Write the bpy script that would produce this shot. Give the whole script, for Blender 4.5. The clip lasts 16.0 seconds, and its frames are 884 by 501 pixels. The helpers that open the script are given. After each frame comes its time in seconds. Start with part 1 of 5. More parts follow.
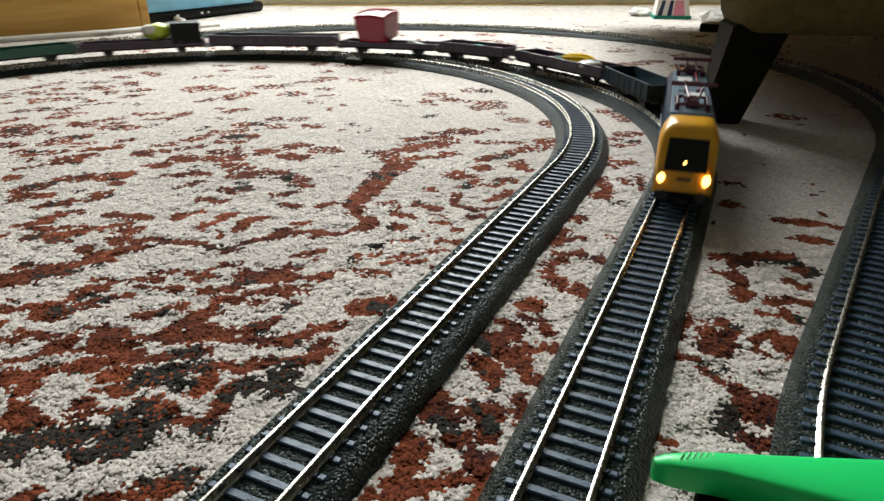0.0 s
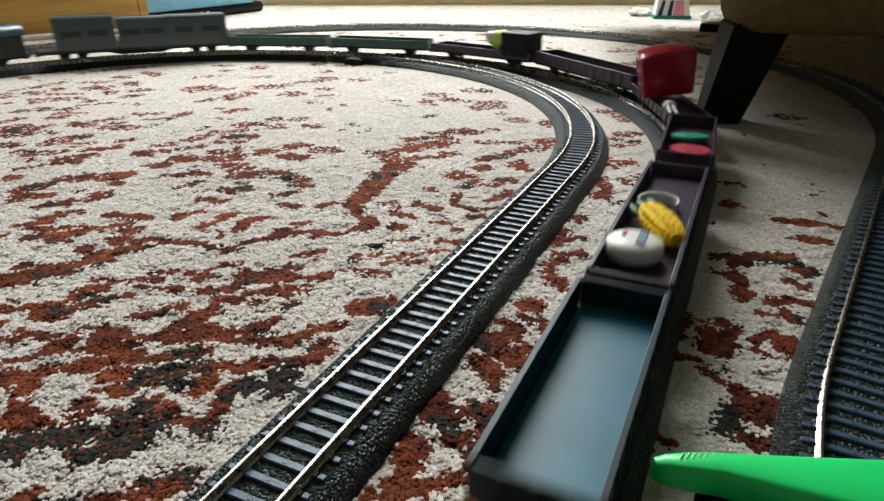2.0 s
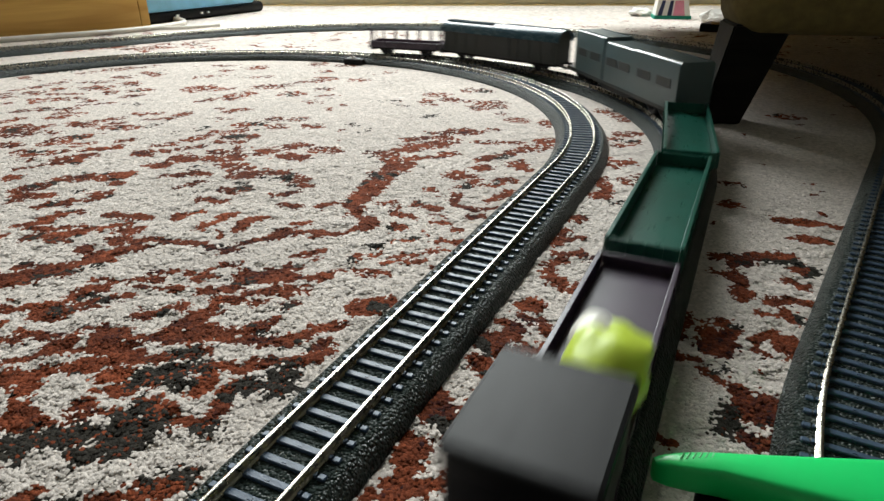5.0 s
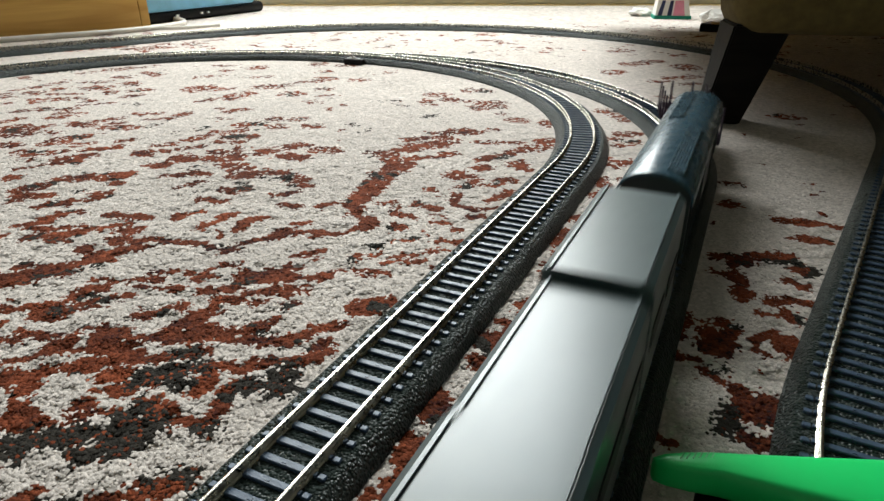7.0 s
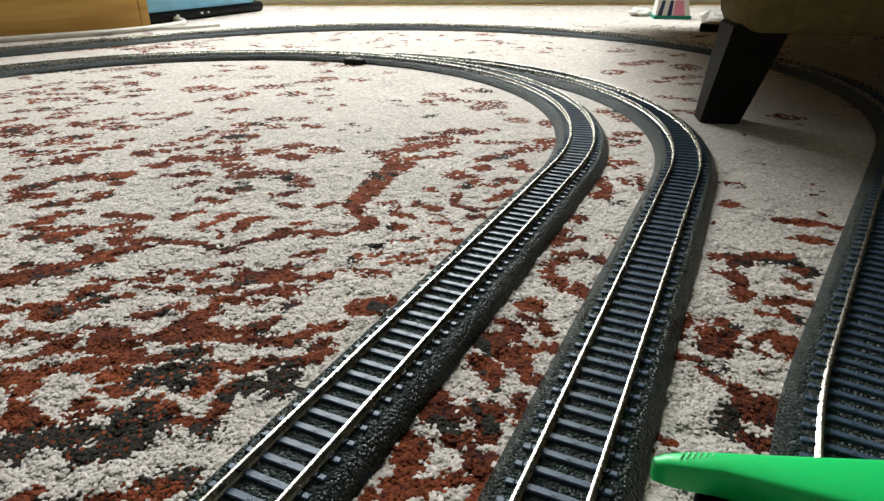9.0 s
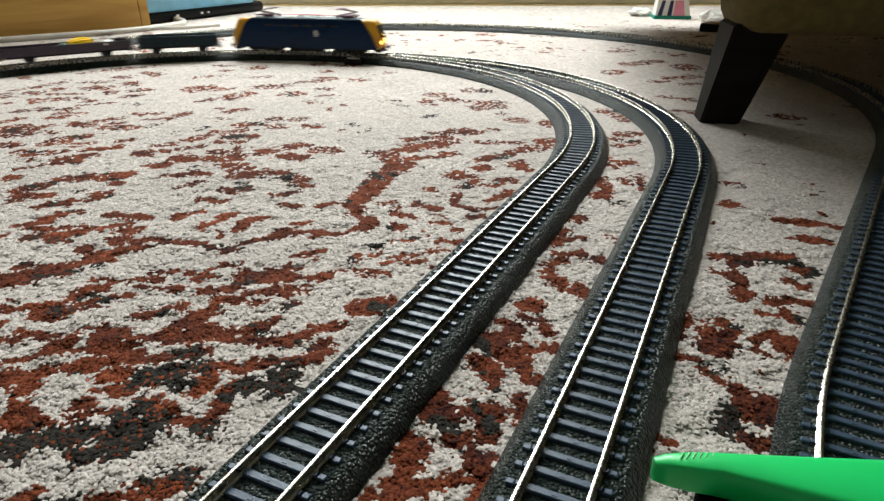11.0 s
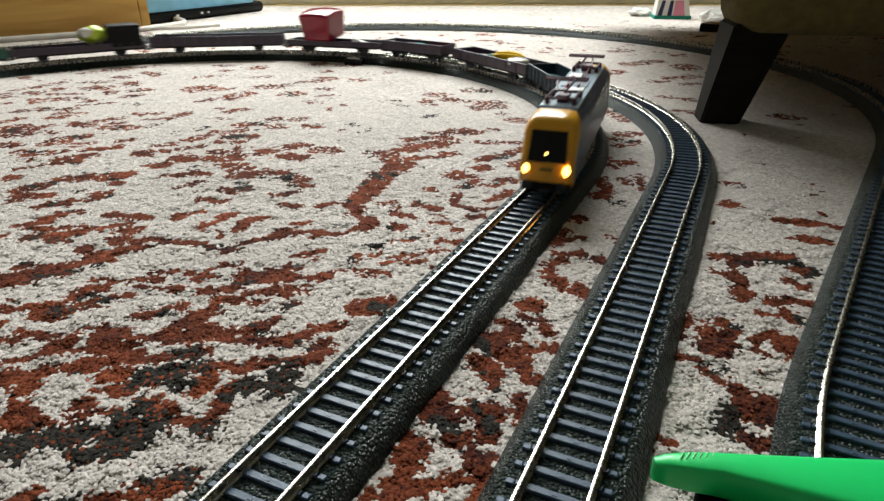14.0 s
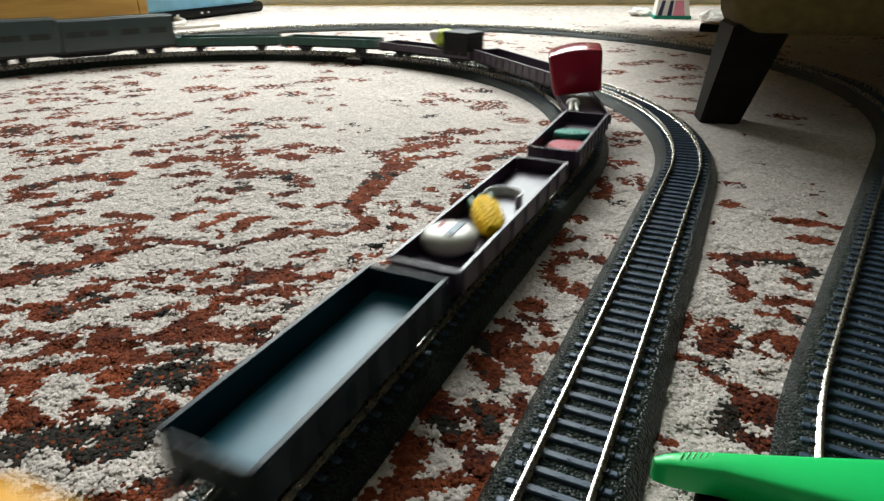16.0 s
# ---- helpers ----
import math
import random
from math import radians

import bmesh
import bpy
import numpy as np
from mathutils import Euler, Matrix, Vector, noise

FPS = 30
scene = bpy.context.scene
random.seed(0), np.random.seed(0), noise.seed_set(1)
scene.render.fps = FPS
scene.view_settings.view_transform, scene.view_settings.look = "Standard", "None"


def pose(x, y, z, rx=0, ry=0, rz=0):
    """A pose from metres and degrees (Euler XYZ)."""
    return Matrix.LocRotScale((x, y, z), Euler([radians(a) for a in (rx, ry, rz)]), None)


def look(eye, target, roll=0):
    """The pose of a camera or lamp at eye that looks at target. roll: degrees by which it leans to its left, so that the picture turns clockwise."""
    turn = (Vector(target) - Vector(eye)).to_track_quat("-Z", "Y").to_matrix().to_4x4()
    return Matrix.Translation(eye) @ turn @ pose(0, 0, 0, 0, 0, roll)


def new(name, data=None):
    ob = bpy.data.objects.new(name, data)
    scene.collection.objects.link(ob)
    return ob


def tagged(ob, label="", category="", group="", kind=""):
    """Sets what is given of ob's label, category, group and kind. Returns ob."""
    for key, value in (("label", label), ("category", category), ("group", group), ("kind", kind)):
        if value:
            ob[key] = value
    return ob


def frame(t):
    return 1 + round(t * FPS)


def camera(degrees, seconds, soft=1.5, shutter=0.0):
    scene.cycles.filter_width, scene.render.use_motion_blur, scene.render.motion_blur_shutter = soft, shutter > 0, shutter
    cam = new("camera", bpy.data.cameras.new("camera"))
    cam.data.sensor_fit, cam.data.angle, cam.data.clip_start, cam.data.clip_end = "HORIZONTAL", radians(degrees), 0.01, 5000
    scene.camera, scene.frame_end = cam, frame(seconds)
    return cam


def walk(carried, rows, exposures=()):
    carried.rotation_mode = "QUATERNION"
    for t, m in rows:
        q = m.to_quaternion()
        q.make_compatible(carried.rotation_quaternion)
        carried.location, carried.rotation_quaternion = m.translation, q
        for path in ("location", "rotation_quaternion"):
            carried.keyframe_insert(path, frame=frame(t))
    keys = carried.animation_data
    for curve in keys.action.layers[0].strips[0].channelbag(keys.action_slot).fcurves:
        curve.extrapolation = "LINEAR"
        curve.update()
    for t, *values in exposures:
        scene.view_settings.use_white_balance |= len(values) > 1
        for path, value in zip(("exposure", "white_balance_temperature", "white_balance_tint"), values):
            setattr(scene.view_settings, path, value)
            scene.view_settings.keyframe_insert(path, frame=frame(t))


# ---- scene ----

# ---- camera: stands still on the carpet, 13 cm above it ----
CAM_Z = 0.1345
cam = camera(69.58, 16.0, soft=1.5, shutter=0.7)
CAM_POSE = pose(0, 0, CAM_Z, 90 - 25.27, 0, 0) @ pose(0, 0, 0, 0, 0, -0.06)
walk(cam, [(0.0, CAM_POSE), (16.0, CAM_POSE)])

# ---- world and large lights: window daylight from behind the scene, dim room ----
world = bpy.data.worlds.new("world")
scene.world = world
world.use_nodes = True
wn = world.node_tree
sky = wn.nodes.new("ShaderNodeTexSky")
sky.sky_type = "NISHITA"
sky.sun_disc = False
sky.sun_elevation = radians(38)
sky.sun_rotation = radians(-20)
wn.links.new(sky.outputs[0], wn.nodes["Background"].inputs[0])
wn.nodes["Background"].inputs[1].default_value = 0.06


def area_lamp(name, size_x, size_y, watts, colour, m):
    data = bpy.data.lights.new(name, "AREA")
    data.shape, data.size, data.size_y, data.energy, data.color = "RECTANGLE", size_x, size_y, watts, colour
    ob = new(name, data)
    ob.matrix_world = m
    return ob


area_lamp("window_daylight", 1.50, 1.25, 90, (0.94, 1.0, 0.98), look((-0.18, 2.03, 1.26), (-0.12, 0.95, 0.62)))
scene.view_settings.exposure = 0.0


# ---- materials ----
def material(name, colour, rough=0.6, metal=0.0, vary=0.12, scale=40.0, bump=0.0, bump_scale=300.0, spec=0.5, coat=0.0):
    m = bpy.data.materials.new(name)
    m.use_nodes = True
    nt = m.node_tree
    b = nt.nodes["Principled BSDF"]
    b.inputs["Roughness"].default_value, b.inputs["Metallic"].default_value = rough, metal
    b.inputs["Specular IOR Level"].default_value = spec
    b.inputs["Coat Weight"].default_value = coat
    tc = nt.nodes.new("ShaderNodeTexCoord")
    n1 = nt.nodes.new("ShaderNodeTexNoise")
    n1.inputs["Scale"].default_value, n1.inputs["Detail"].default_value = scale, 6
    nt.links.new(tc.outputs["Object"], n1.inputs["Vector"])
    ramp = nt.nodes.new("ShaderNodeMapRange")
    ramp.inputs["From Min"].default_value, ramp.inputs["From Max"].default_value = 0.3, 0.7
    ramp.inputs["To Min"].default_value, ramp.inputs["To Max"].default_value = 1 - vary, 1 + vary
    nt.links.new(n1.outputs["Fac"], ramp.inputs["Value"])
    mul = nt.nodes.new("ShaderNodeVectorMath")
    mul.operation = "SCALE"
    mul.inputs[0].default_value = colour[:3]
    nt.links.new(ramp.outputs[0], mul.inputs["Scale"])
    nt.links.new(mul.outputs[0], b.inputs["Base Color"])
    rr = nt.nodes.new("ShaderNodeMapRange")
    rr.inputs["To Min"].default_value, rr.inputs["To Max"].default_value = max(0.02, rough - 0.08), min(1, rough + 0.08)
    n2 = nt.nodes.new("ShaderNodeTexNoise")
    n2.inputs["Scale"].default_value, n2.inputs["Detail"].default_value = bump_scale, 3
    nt.links.new(tc.outputs["Object"], n2.inputs["Vector"])
    nt.links.new(n2.outputs["Fac"], rr.inputs["Value"])
    nt.links.new(rr.outputs[0], b.inputs["Roughness"])
    if bump:
        bp = nt.nodes.new("ShaderNodeBump")
        bp.inputs["Strength"].default_value, bp.inputs["Distance"].default_value = bump, 0.0006
        nt.links.new(n2.outputs["Fac"], bp.inputs["Height"])
        nt.links.new(bp.outputs[0], b.inputs["Normal"])
    return m


def glow(name, colour, strength):
    m = bpy.data.materials.new(name)
    m.use_nodes = True
    b = m.node_tree.nodes["Principled BSDF"]
    b.inputs["Base Color"].default_value = (*colour, 1)
    b.inputs["Emission Color"].default_value = (*colour, 1)
    b.inputs["Emission Strength"].default_value = strength
    return m


def ballast_material():
    """Black moulded roadbed with a pebbled relief."""
    m = material("moulded_ballast", (0.0140, 0.0225, 0.0190), 0.30, vary=0.3, scale=300, spec=0.24)
    nt = m.node_tree
    b = nt.nodes["Principled BSDF"]
    tc = nt.nodes.new("ShaderNodeTexCoord")
    v = nt.nodes.new("ShaderNodeTexVoronoi")
    v.inputs["Scale"].default_value = 900
    v.feature = "F1"
    nt.links.new(tc.outputs["Object"], v.inputs["Vector"])
    bp = nt.nodes.new("ShaderNodeBump")
    bp.invert = True
    bp.inputs["Strength"].default_value, bp.inputs["Distance"].default_value = 1.0, 0.0010
    nt.links.new(v.outputs["Distance"], bp.inputs["Height"])
    nt.links.new(bp.outputs[0], b.inputs["Normal"])
    return m


def carpet_material():
    m = bpy.data.materials.new("carpet_pile")
    m.use_nodes = True
    nt = m.node_tree
    b = nt.nodes["Principled BSDF"]
    b.inputs["Roughness"].default_value = 0.95
    b.inputs["Specular IOR Level"].default_value = 0.15
    b.inputs["Sheen Weight"].default_value = 0.0
    at = nt.nodes.new("ShaderNodeAttribute")
    at.attribute_name = "pile"
    geo = nt.nodes.new("ShaderNodeNewGeometry")
    mr = nt.nodes.new("ShaderNodeMapRange")
    mr.inputs["To Min"].default_value, mr.inputs["To Max"].default_value = 0.80, 1.12
    nt.links.new(geo.outputs["Random Per Island"], mr.inputs["Value"])
    sc = nt.nodes.new("ShaderNodeVectorMath")
    sc.operation = "SCALE"
    nt.links.new(at.outputs["Color"], sc.inputs[0])
    nt.links.new(mr.outputs[0], sc.inputs["Scale"])
    nt.links.new(sc.outputs[0], b.inputs["Base Color"])
    tc = nt.nodes.new("ShaderNodeTexCoord")
    n = nt.nodes.new("ShaderNodeTexNoise")
    n.inputs["Scale"].default_value, n.inputs["Detail"].default_value = 500, 4
    nt.links.new(tc.outputs["Object"], n.inputs["Vector"])
    bp = nt.nodes.new("ShaderNodeBump")
    bp.inputs["Strength"].default_value, bp.inputs["Distance"].default_value = 0.5, 0.002
    nt.links.new(n.outputs["Fac"], bp.inputs["Height"])
    nt.links.new(bp.outputs[0], b.inputs["Normal"])
    return m


def wood_material(name, dark, light, scale=6.0, rough=0.45):
    m = bpy.data.materials.new(name)
    m.use_nodes = True
    nt = m.node_tree
    b = nt.nodes["Principled BSDF"]
    b.inputs["Roughness"].default_value = rough
    b.inputs["Specular IOR Level"].default_value = 0.3 if rough < 0.5 else 0.12
    tc = nt.nodes.new("ShaderNodeTexCoord")
    mp = nt.nodes.new("ShaderNodeMapping")
    mp.inputs["Scale"].default_value = (1.0, 8.0, 10.0)
    nt.links.new(tc.outputs["Object"], mp.inputs["Vector"])
    n = nt.nodes.new("ShaderNodeTexNoise")
    n.inputs["Scale"].default_value, n.inputs["Detail"].default_value, n.inputs["Distortion"].default_value = scale, 9, 0.8
    nt.links.new(mp.outputs[0], n.inputs["Vector"])
    r = nt.nodes.new("ShaderNodeValToRGB")
    r.color_ramp.elements[0].position, r.color_ramp.elements[1].position = 0.35, 0.68
    r.color_ramp.elements[0].color, r.color_ramp.elements[1].color = (*dark, 1), (*light, 1)
    nt.links.new(n.outputs["Fac"], r.inputs[0])
    nt.links.new(r.outputs[0], b.inputs["Base Color"])
    bp = nt.nodes.new("ShaderNodeBump")
    bp.inputs["Strength"].default_value, bp.inputs["Distance"].default_value = 0.2, 0.0005
    nt.links.new(n.outputs["Fac"], bp.inputs["Height"])
    nt.links.new(bp.outputs[0], b.inputs["Normal"])
    return m


BALLAST = ballast_material()
SLEEPER = material("sleeper_plastic", (0.062, 0.094, 0.145), 0.36, spec=0.26, vary=0.15, scale=200, bump=0.15, bump_scale=1500)
RAIL = material("nickel_rail", (0.62, 0.58, 0.50), 0.28, 1.0, vary=0.12, scale=120)
CARPET = carpet_material()
BLACK = material("black_plastic", (0.0045, 0.0045, 0.005), 0.5, vary=0.2, bump=0.1, spec=0.2)
DARK_METAL = material("dark_metal", (0.05, 0.05, 0.055), 0.45, 0.8)
STEEL = material("wheel_steel", (0.35, 0.33, 0.3), 0.35, 1.0)
# one wagon paint twice: floor with its blue reflection, walls with their shade coloured in
GONDOLA_LIT = material("blue_black_lit_floor", (0.014, 0.120, 0.180), 0.42, spec=0.40, vary=0.12, scale=60, bump=0.08)
GONDOLA_SHADED = material("blue_black_shaded_wall", (0.006, 0.020, 0.028), 0.45, vary=0.12, scale=60, bump=0.08, spec=0.25)
BROWN = material("brown_wagon_paint", (0.040, 0.023, 0.044), 0.36, vary=0.15, scale=60, bump=0.08)
GREEN = material("green_wagon_paint", (0.007, 0.080, 0.056), 0.30, vary=0.12, scale=60, bump=0.08)
GREY = material("grey_hood_paint", (0.050, 0.080, 0.085), 0.33, vary=0.08, scale=50, bump=0.05, spec=0.8)
GREY_DARK = material("dark_grey_wagon_paint", (0.022, 0.026, 0.025), 0.5, vary=0.12)
ROOF = material("blue_grey_roof_paint", (0.040, 0.085, 0.115), 0.27, vary=0.12, scale=40, bump=0.05)
BLUE = material("navy_loco_paint", (0.006, 0.022, 0.060), 0.30, vary=0.1, spec=0.14)
ROOF_BLUE = material("loco_roof_paint", (0.20, 0.27, 0.33), 0.30, vary=0.12, scale=50, spec=0.42)
YELLOW = material("yellow_loco_paint", (0.78, 0.37, 0.018), 0.32, vary=0.06, coat=0.2)
WHITE = material("white_paint", (0.78, 0.77, 0.74), 0.5, vary=0.05)
GLASS = material("dark_window_glass", (0.006, 0.006, 0.006), 0.12, spec=0.25, vary=0.0)
LAMP_ON = glow("warm_headlight", (1.0, 0.50, 0.10), 7.0)
MAROON = material("pantograph_maroon", (0.070, 0.010, 0.024), 0.4, 0.2)
RED_WIRE = material("red_wire", (0.5, 0.02, 0.04), 0.4)
RED = material("red_plastic", (0.27, 0.006, 0.024), 0.15, vary=0.08, scale=50, spec=0.36)
BANANA = material("banana_yellow", (0.88, 0.56, 0.004), 0.6, vary=0.12, scale=200, spec=0.12)
CREAM = material("translucent_cream", (0.72, 0.70, 0.62), 0.35, vary=0.06)
TEAL = material("teal_plastic", (0.006, 0.25, 0.17), 0.55, spec=0.3)
SLATE_BLUE = material("slate_blue_print", (0.075, 0.15, 0.22), 0.5)
PINK = material("raspberry_plastic", (0.42, 0.015, 0.04), 0.55, spec=0.3)
LIME = material("lime_plastic", (0.55, 0.70, 0.06), 0.4)
LEAF_GREEN = material("toy_leaf_green", (0.01, 0.10, 0.03), 0.5)
FLUO = material("green_marker_plastic", (0.012, 0.70, 0.16), 0.35, vary=0.06, scale=30)
PALE_GREEN = material("pale_green_plastic", (0.30, 0.80, 0.42), 0.4)
PINE = wood_material("varnished_pine", (0.46, 0.25, 0.06), (0.66, 0.40, 0.11), 4.0)
DARK_WOOD = wood_material("dark_stained_wood", (0.006, 0.005, 0.004), (0.014, 0.011, 0.009), 8.0, 0.6)
FLOORWOOD = wood_material("laminate_floor", (0.38, 0.25, 0.09), (0.52, 0.37, 0.15), 3.0)
TAN = material("tan_upholstery", (0.15, 0.11, 0.035), 0.9, vary=0.2, scale=120, bump=0.5, bump_scale=900)
BLUE_CASE = material("pale_blue_plastic", (0.16, 0.42, 0.62), 0.35)
PLASTER = material("wall_paint", (0.28, 0.285, 0.255), 0.85, vary=0.05, scale=3, bump=0.2)
CABLE = material("white_cable", (0.68, 0.64, 0.58), 0.45)
ROSE = material("rose_paper", (0.75, 0.28, 0.40), 0.5)
INK = material("navy_ink", (0.02, 0.03, 0.09), 0.5)


# ---- mesh helpers ----
def part(name, bm, mat, parent=None, label=""):
    me = bpy.data.meshes.new(name)
    bm.normal_update()
    bm.to_mesh(me)
    bm.free()
    me.materials.append(mat)
    ob = new(name, me)
    if parent:
        ob.parent = parent
    if label:
        tagged(ob, label)
    return ob


def shade(ob, angle=40):
    for poly in ob.data.polygons:
        poly.use_smooth = True
    ob.data.set_sharp_from_angle(angle=radians(angle))
    return ob


def box(bm, x0, x1, y0, y1, z0, z1, bevel=0.0, seg=2):
    r = bmesh.ops.create_cube(bm, size=1.0)
    vs = r["verts"]
    for v in vs:
        v.co = Vector(((x0 + x1) / 2 + v.co.x * (x1 - x0), (y0 + y1) / 2 + v.co.y * (y1 - y0), (z0 + z1) / 2 + v.co.z * (z1 - z0)))
    if bevel:
        es = list({e for v in vs for e in v.link_edges})
        bmesh.ops.bevel(bm, geom=es, offset=bevel, segments=seg, affect="EDGES", profile=0.5)
    return bm


def boxes(*specs, bevel=0.0):
    bm = bmesh.new()
    for sp in specs:
        box(bm, *sp, bevel=bevel)
    return bm


def rod(bm, a, b, r, seg=8, r2=None):
    a, b = Vector(a), Vector(b)
    d = b - a
    m = Matrix.Translation((a + b) / 2) @ d.to_track_quat("Z", "Y").to_matrix().to_4x4()
    bmesh.ops.create_cone(bm, cap_ends=True, segments=seg, radius1=r, radius2=r if r2 is None else r2, depth=d.length, matrix=m)
    return bm


def ball(bm, c, r, sx=1, sy=1, sz=1, sub=2):
    bmesh.ops.create_icosphere(bm, subdivisions=sub, radius=r, matrix=Matrix.Translation(c) @ Matrix.Diagonal((sx, sy, sz, 1)))
    return bm


def loft(bm, sections, cap=True):
    """Rings of equal length, joined one to the next."""
    rings = [[bm.verts.new(p) for p in sec] for sec in sections]
    n = len(rings[0])
    for r0, r1 in zip(rings, rings[1:]):
        for i in range(n):
            bm.faces.new((r0[i], r0[(i + 1) % n], r1[(i + 1) % n], r1[i]))
    if cap:
        bm.faces.new(rings[0][::-1])
        bm.faces.new(rings[-1])
    bmesh.ops.recalc_face_normals(bm, faces=bm.faces)
    return bm


# ---- the track plan ----
U = Vector((0.42735, 0.90408))          # way of the two straights, away from the camera
N = Vector((U.y, -U.x))
R1 = 0.36                               # small circle of the track system
CA = Vector((-0.2460, 0.5460))          # centre of the inner bend
CB = Vector((-0.1750, 0.5320))          # centre of the outer bend behind the turnout
STRAIGHT = 0.533
RAIL_TOP = 0.0105


class Path:
    """A way made of straights and bends, asked for a place by its length."""

    def __init__(self, x, y, heading):
        self.segs, self.end, self.total = [], (x, y, heading), 0.0

    def add(self, length, radius=0.0):
        """radius > 0 bends to the right of the way, < 0 to the left, 0 is straight."""
        self.segs.append((self.total, length, radius, self.end))
        self.total += length
        self.end = self.at(self.total)
        return self

    def at(self, s):
        s0, length, radius, (x, y, h) = self.segs[0]
        for g in self.segs:
            if s >= g[0] - 1e-9:
                s0, length, radius, (x, y, h) = g
        d = s - s0
        if not radius:
            return x + d * math.cos(h), y + d * math.sin(h), h
        a = d / radius
        cx, cy = x + radius * math.sin(h), y - radius * math.cos(h)
        return cx - radius * math.sin(h - a), cy + radius * math.cos(h - a), h - a


off = CB - CA
STEP = off.length
OFF_H = math.atan2(off.y, off.x)        # way of the turnout's straight piece
BACK_H = math.atan2(-U.y, -U.x)         # way of the train on the straights
UP_H = math.atan2(U.y, U.x)
left_start = CA - N * R1 - U * STRAIGHT
ARC1 = R1 * (UP_H - OFF_H)              # left straight's end to the turnout
ARC2 = R1 * (OFF_H - BACK_H)            # turnout to the right straight


def inner_loop():
    """Left straight, bend, right straight and the bend behind the camera."""
    p = Path(left_start.x, left_start.y, UP_H)
    return p.add(STRAIGHT, 0).add(ARC1, R1).add(ARC2, R1).add(STRAIGHT, 0).add(math.pi * R1, R1)


def outer_branch():
    """From the turnout along the outer bend and its straight."""
    x, y, h = inner_loop().at(STRAIGHT + ARC1)
    p = Path(x, y, h).add(STEP, 0).add(ARC2, R1).add(STRAIGHT, 0)
    return p.add(R1 * (BACK_H - (OFF_H - math.pi)), R1).add(STEP, 0)


def train_route():
    """Once round by the outer branch, then by the inner one."""
    p = Path(left_start.x, left_start.y, UP_H)
    p.add(STRAIGHT, 0).add(ARC1, R1).add(STEP, 0).add(ARC2, R1).add(STRAIGHT, 0)
    p.add(R1 * (BACK_H - (OFF_H - math.pi)), R1).add(STEP, 0).add(R1 * (OFF_H - math.pi - (UP_H - 2 * math.pi)), R1)
    return p.add(STRAIGHT, 0).add(ARC1, R1).add(ARC2, R1).add(STRAIGHT, 0).add(0.5, R1)


def wide_loop():
    """The wide track round the others: straight, wide bend, straight, a slight reverse bend, straight."""
    cx, cy, r = -0.083, 0.745, 0.515
    a0, a1 = radians(135), radians(-36)
    h = radians(45)
    x, y = cx + r * math.cos(a0) - 0.55 * math.cos(h), cy + r * math.sin(a0) - 0.55 * math.sin(h)
    return Path(x, y, h).add(0.55, 0).add(r * (a0 - a1), r).add(0.325, 0).add(0.4375 * radians(10.7), -0.4375).add(0.5, 0)


def sweep(bm, path, s0, s1, profile, step=0.012, close=True):
    """Pulls a profile of (right, up) points along a path."""
    n = max(1, math.ceil((s1 - s0) / step))
    secs = []
    for i in range(n + 1):
        x, y, h = path.at(s0 + (s1 - s0) * i / n)
        secs.append([(x + o * math.sin(h), y - o * math.cos(h), z) for o, z in profile])
    return loft(bm, secs)


BED = [(-0.0200, 0.0), (0.0200, 0.0), (0.0198, 0.0012), (0.0158, 0.0064), (0.0150, 0.0068), (-0.0150, 0.0068), (-0.0158, 0.0064), (-0.0198, 0.0012)]
GAUGE = 0.0173


def rail_profile(o):
    w = 0.00052
    return [(o - 0.0010, 0.0066), (o + 0.0010, 0.0066), (o + 0.0010, 0.0073), (o + 0.0003, 0.0077), (o + 0.0003, 0.0094), (o + w, 0.0097),
            (o + w, 0.0104), (o + w - 0.0002, 0.0105), (o - w + 0.0002, 0.0105), (o - w, 0.0104), (o - w, 0.0097), (o - 0.0003, 0.0094), (o - 0.0003, 0.0077), (o - 0.0010, 0.0073)]


def sleeper_mesh():
    bm = bmesh.new()
    box(bm, -0.0013, 0.0013, -0.0079, 0.0079, 0.0060, 0.0078, bevel=0.0003, seg=1)
    for k in (-1, 1):
        box(bm, -0.0011, 0.0011, k * 0.0122 - 0.0012, k * 0.0122 + 0.0012, 0.0062, 0.0077, bevel=0.0003, seg=1)
        for d in (-0.0016, 0.0016):
            box(bm, -0.0007, 0.0007, k * GAUGE / 2 + d - 0.0004, k * GAUGE / 2 + d + 0.0004, 0.0066, 0.0079)
    box(bm, -0.0005, 0.0005, -0.0007, 0.0007, 0.0074, 0.00795)
    me = bpy.data.meshes.new("sleeper")
    bm.to_mesh(me)
    bm.free()
    me.materials.append(SLEEPER)
    return me


SLEEPER_MESH = sleeper_mesh()
PITCH = 0.00712


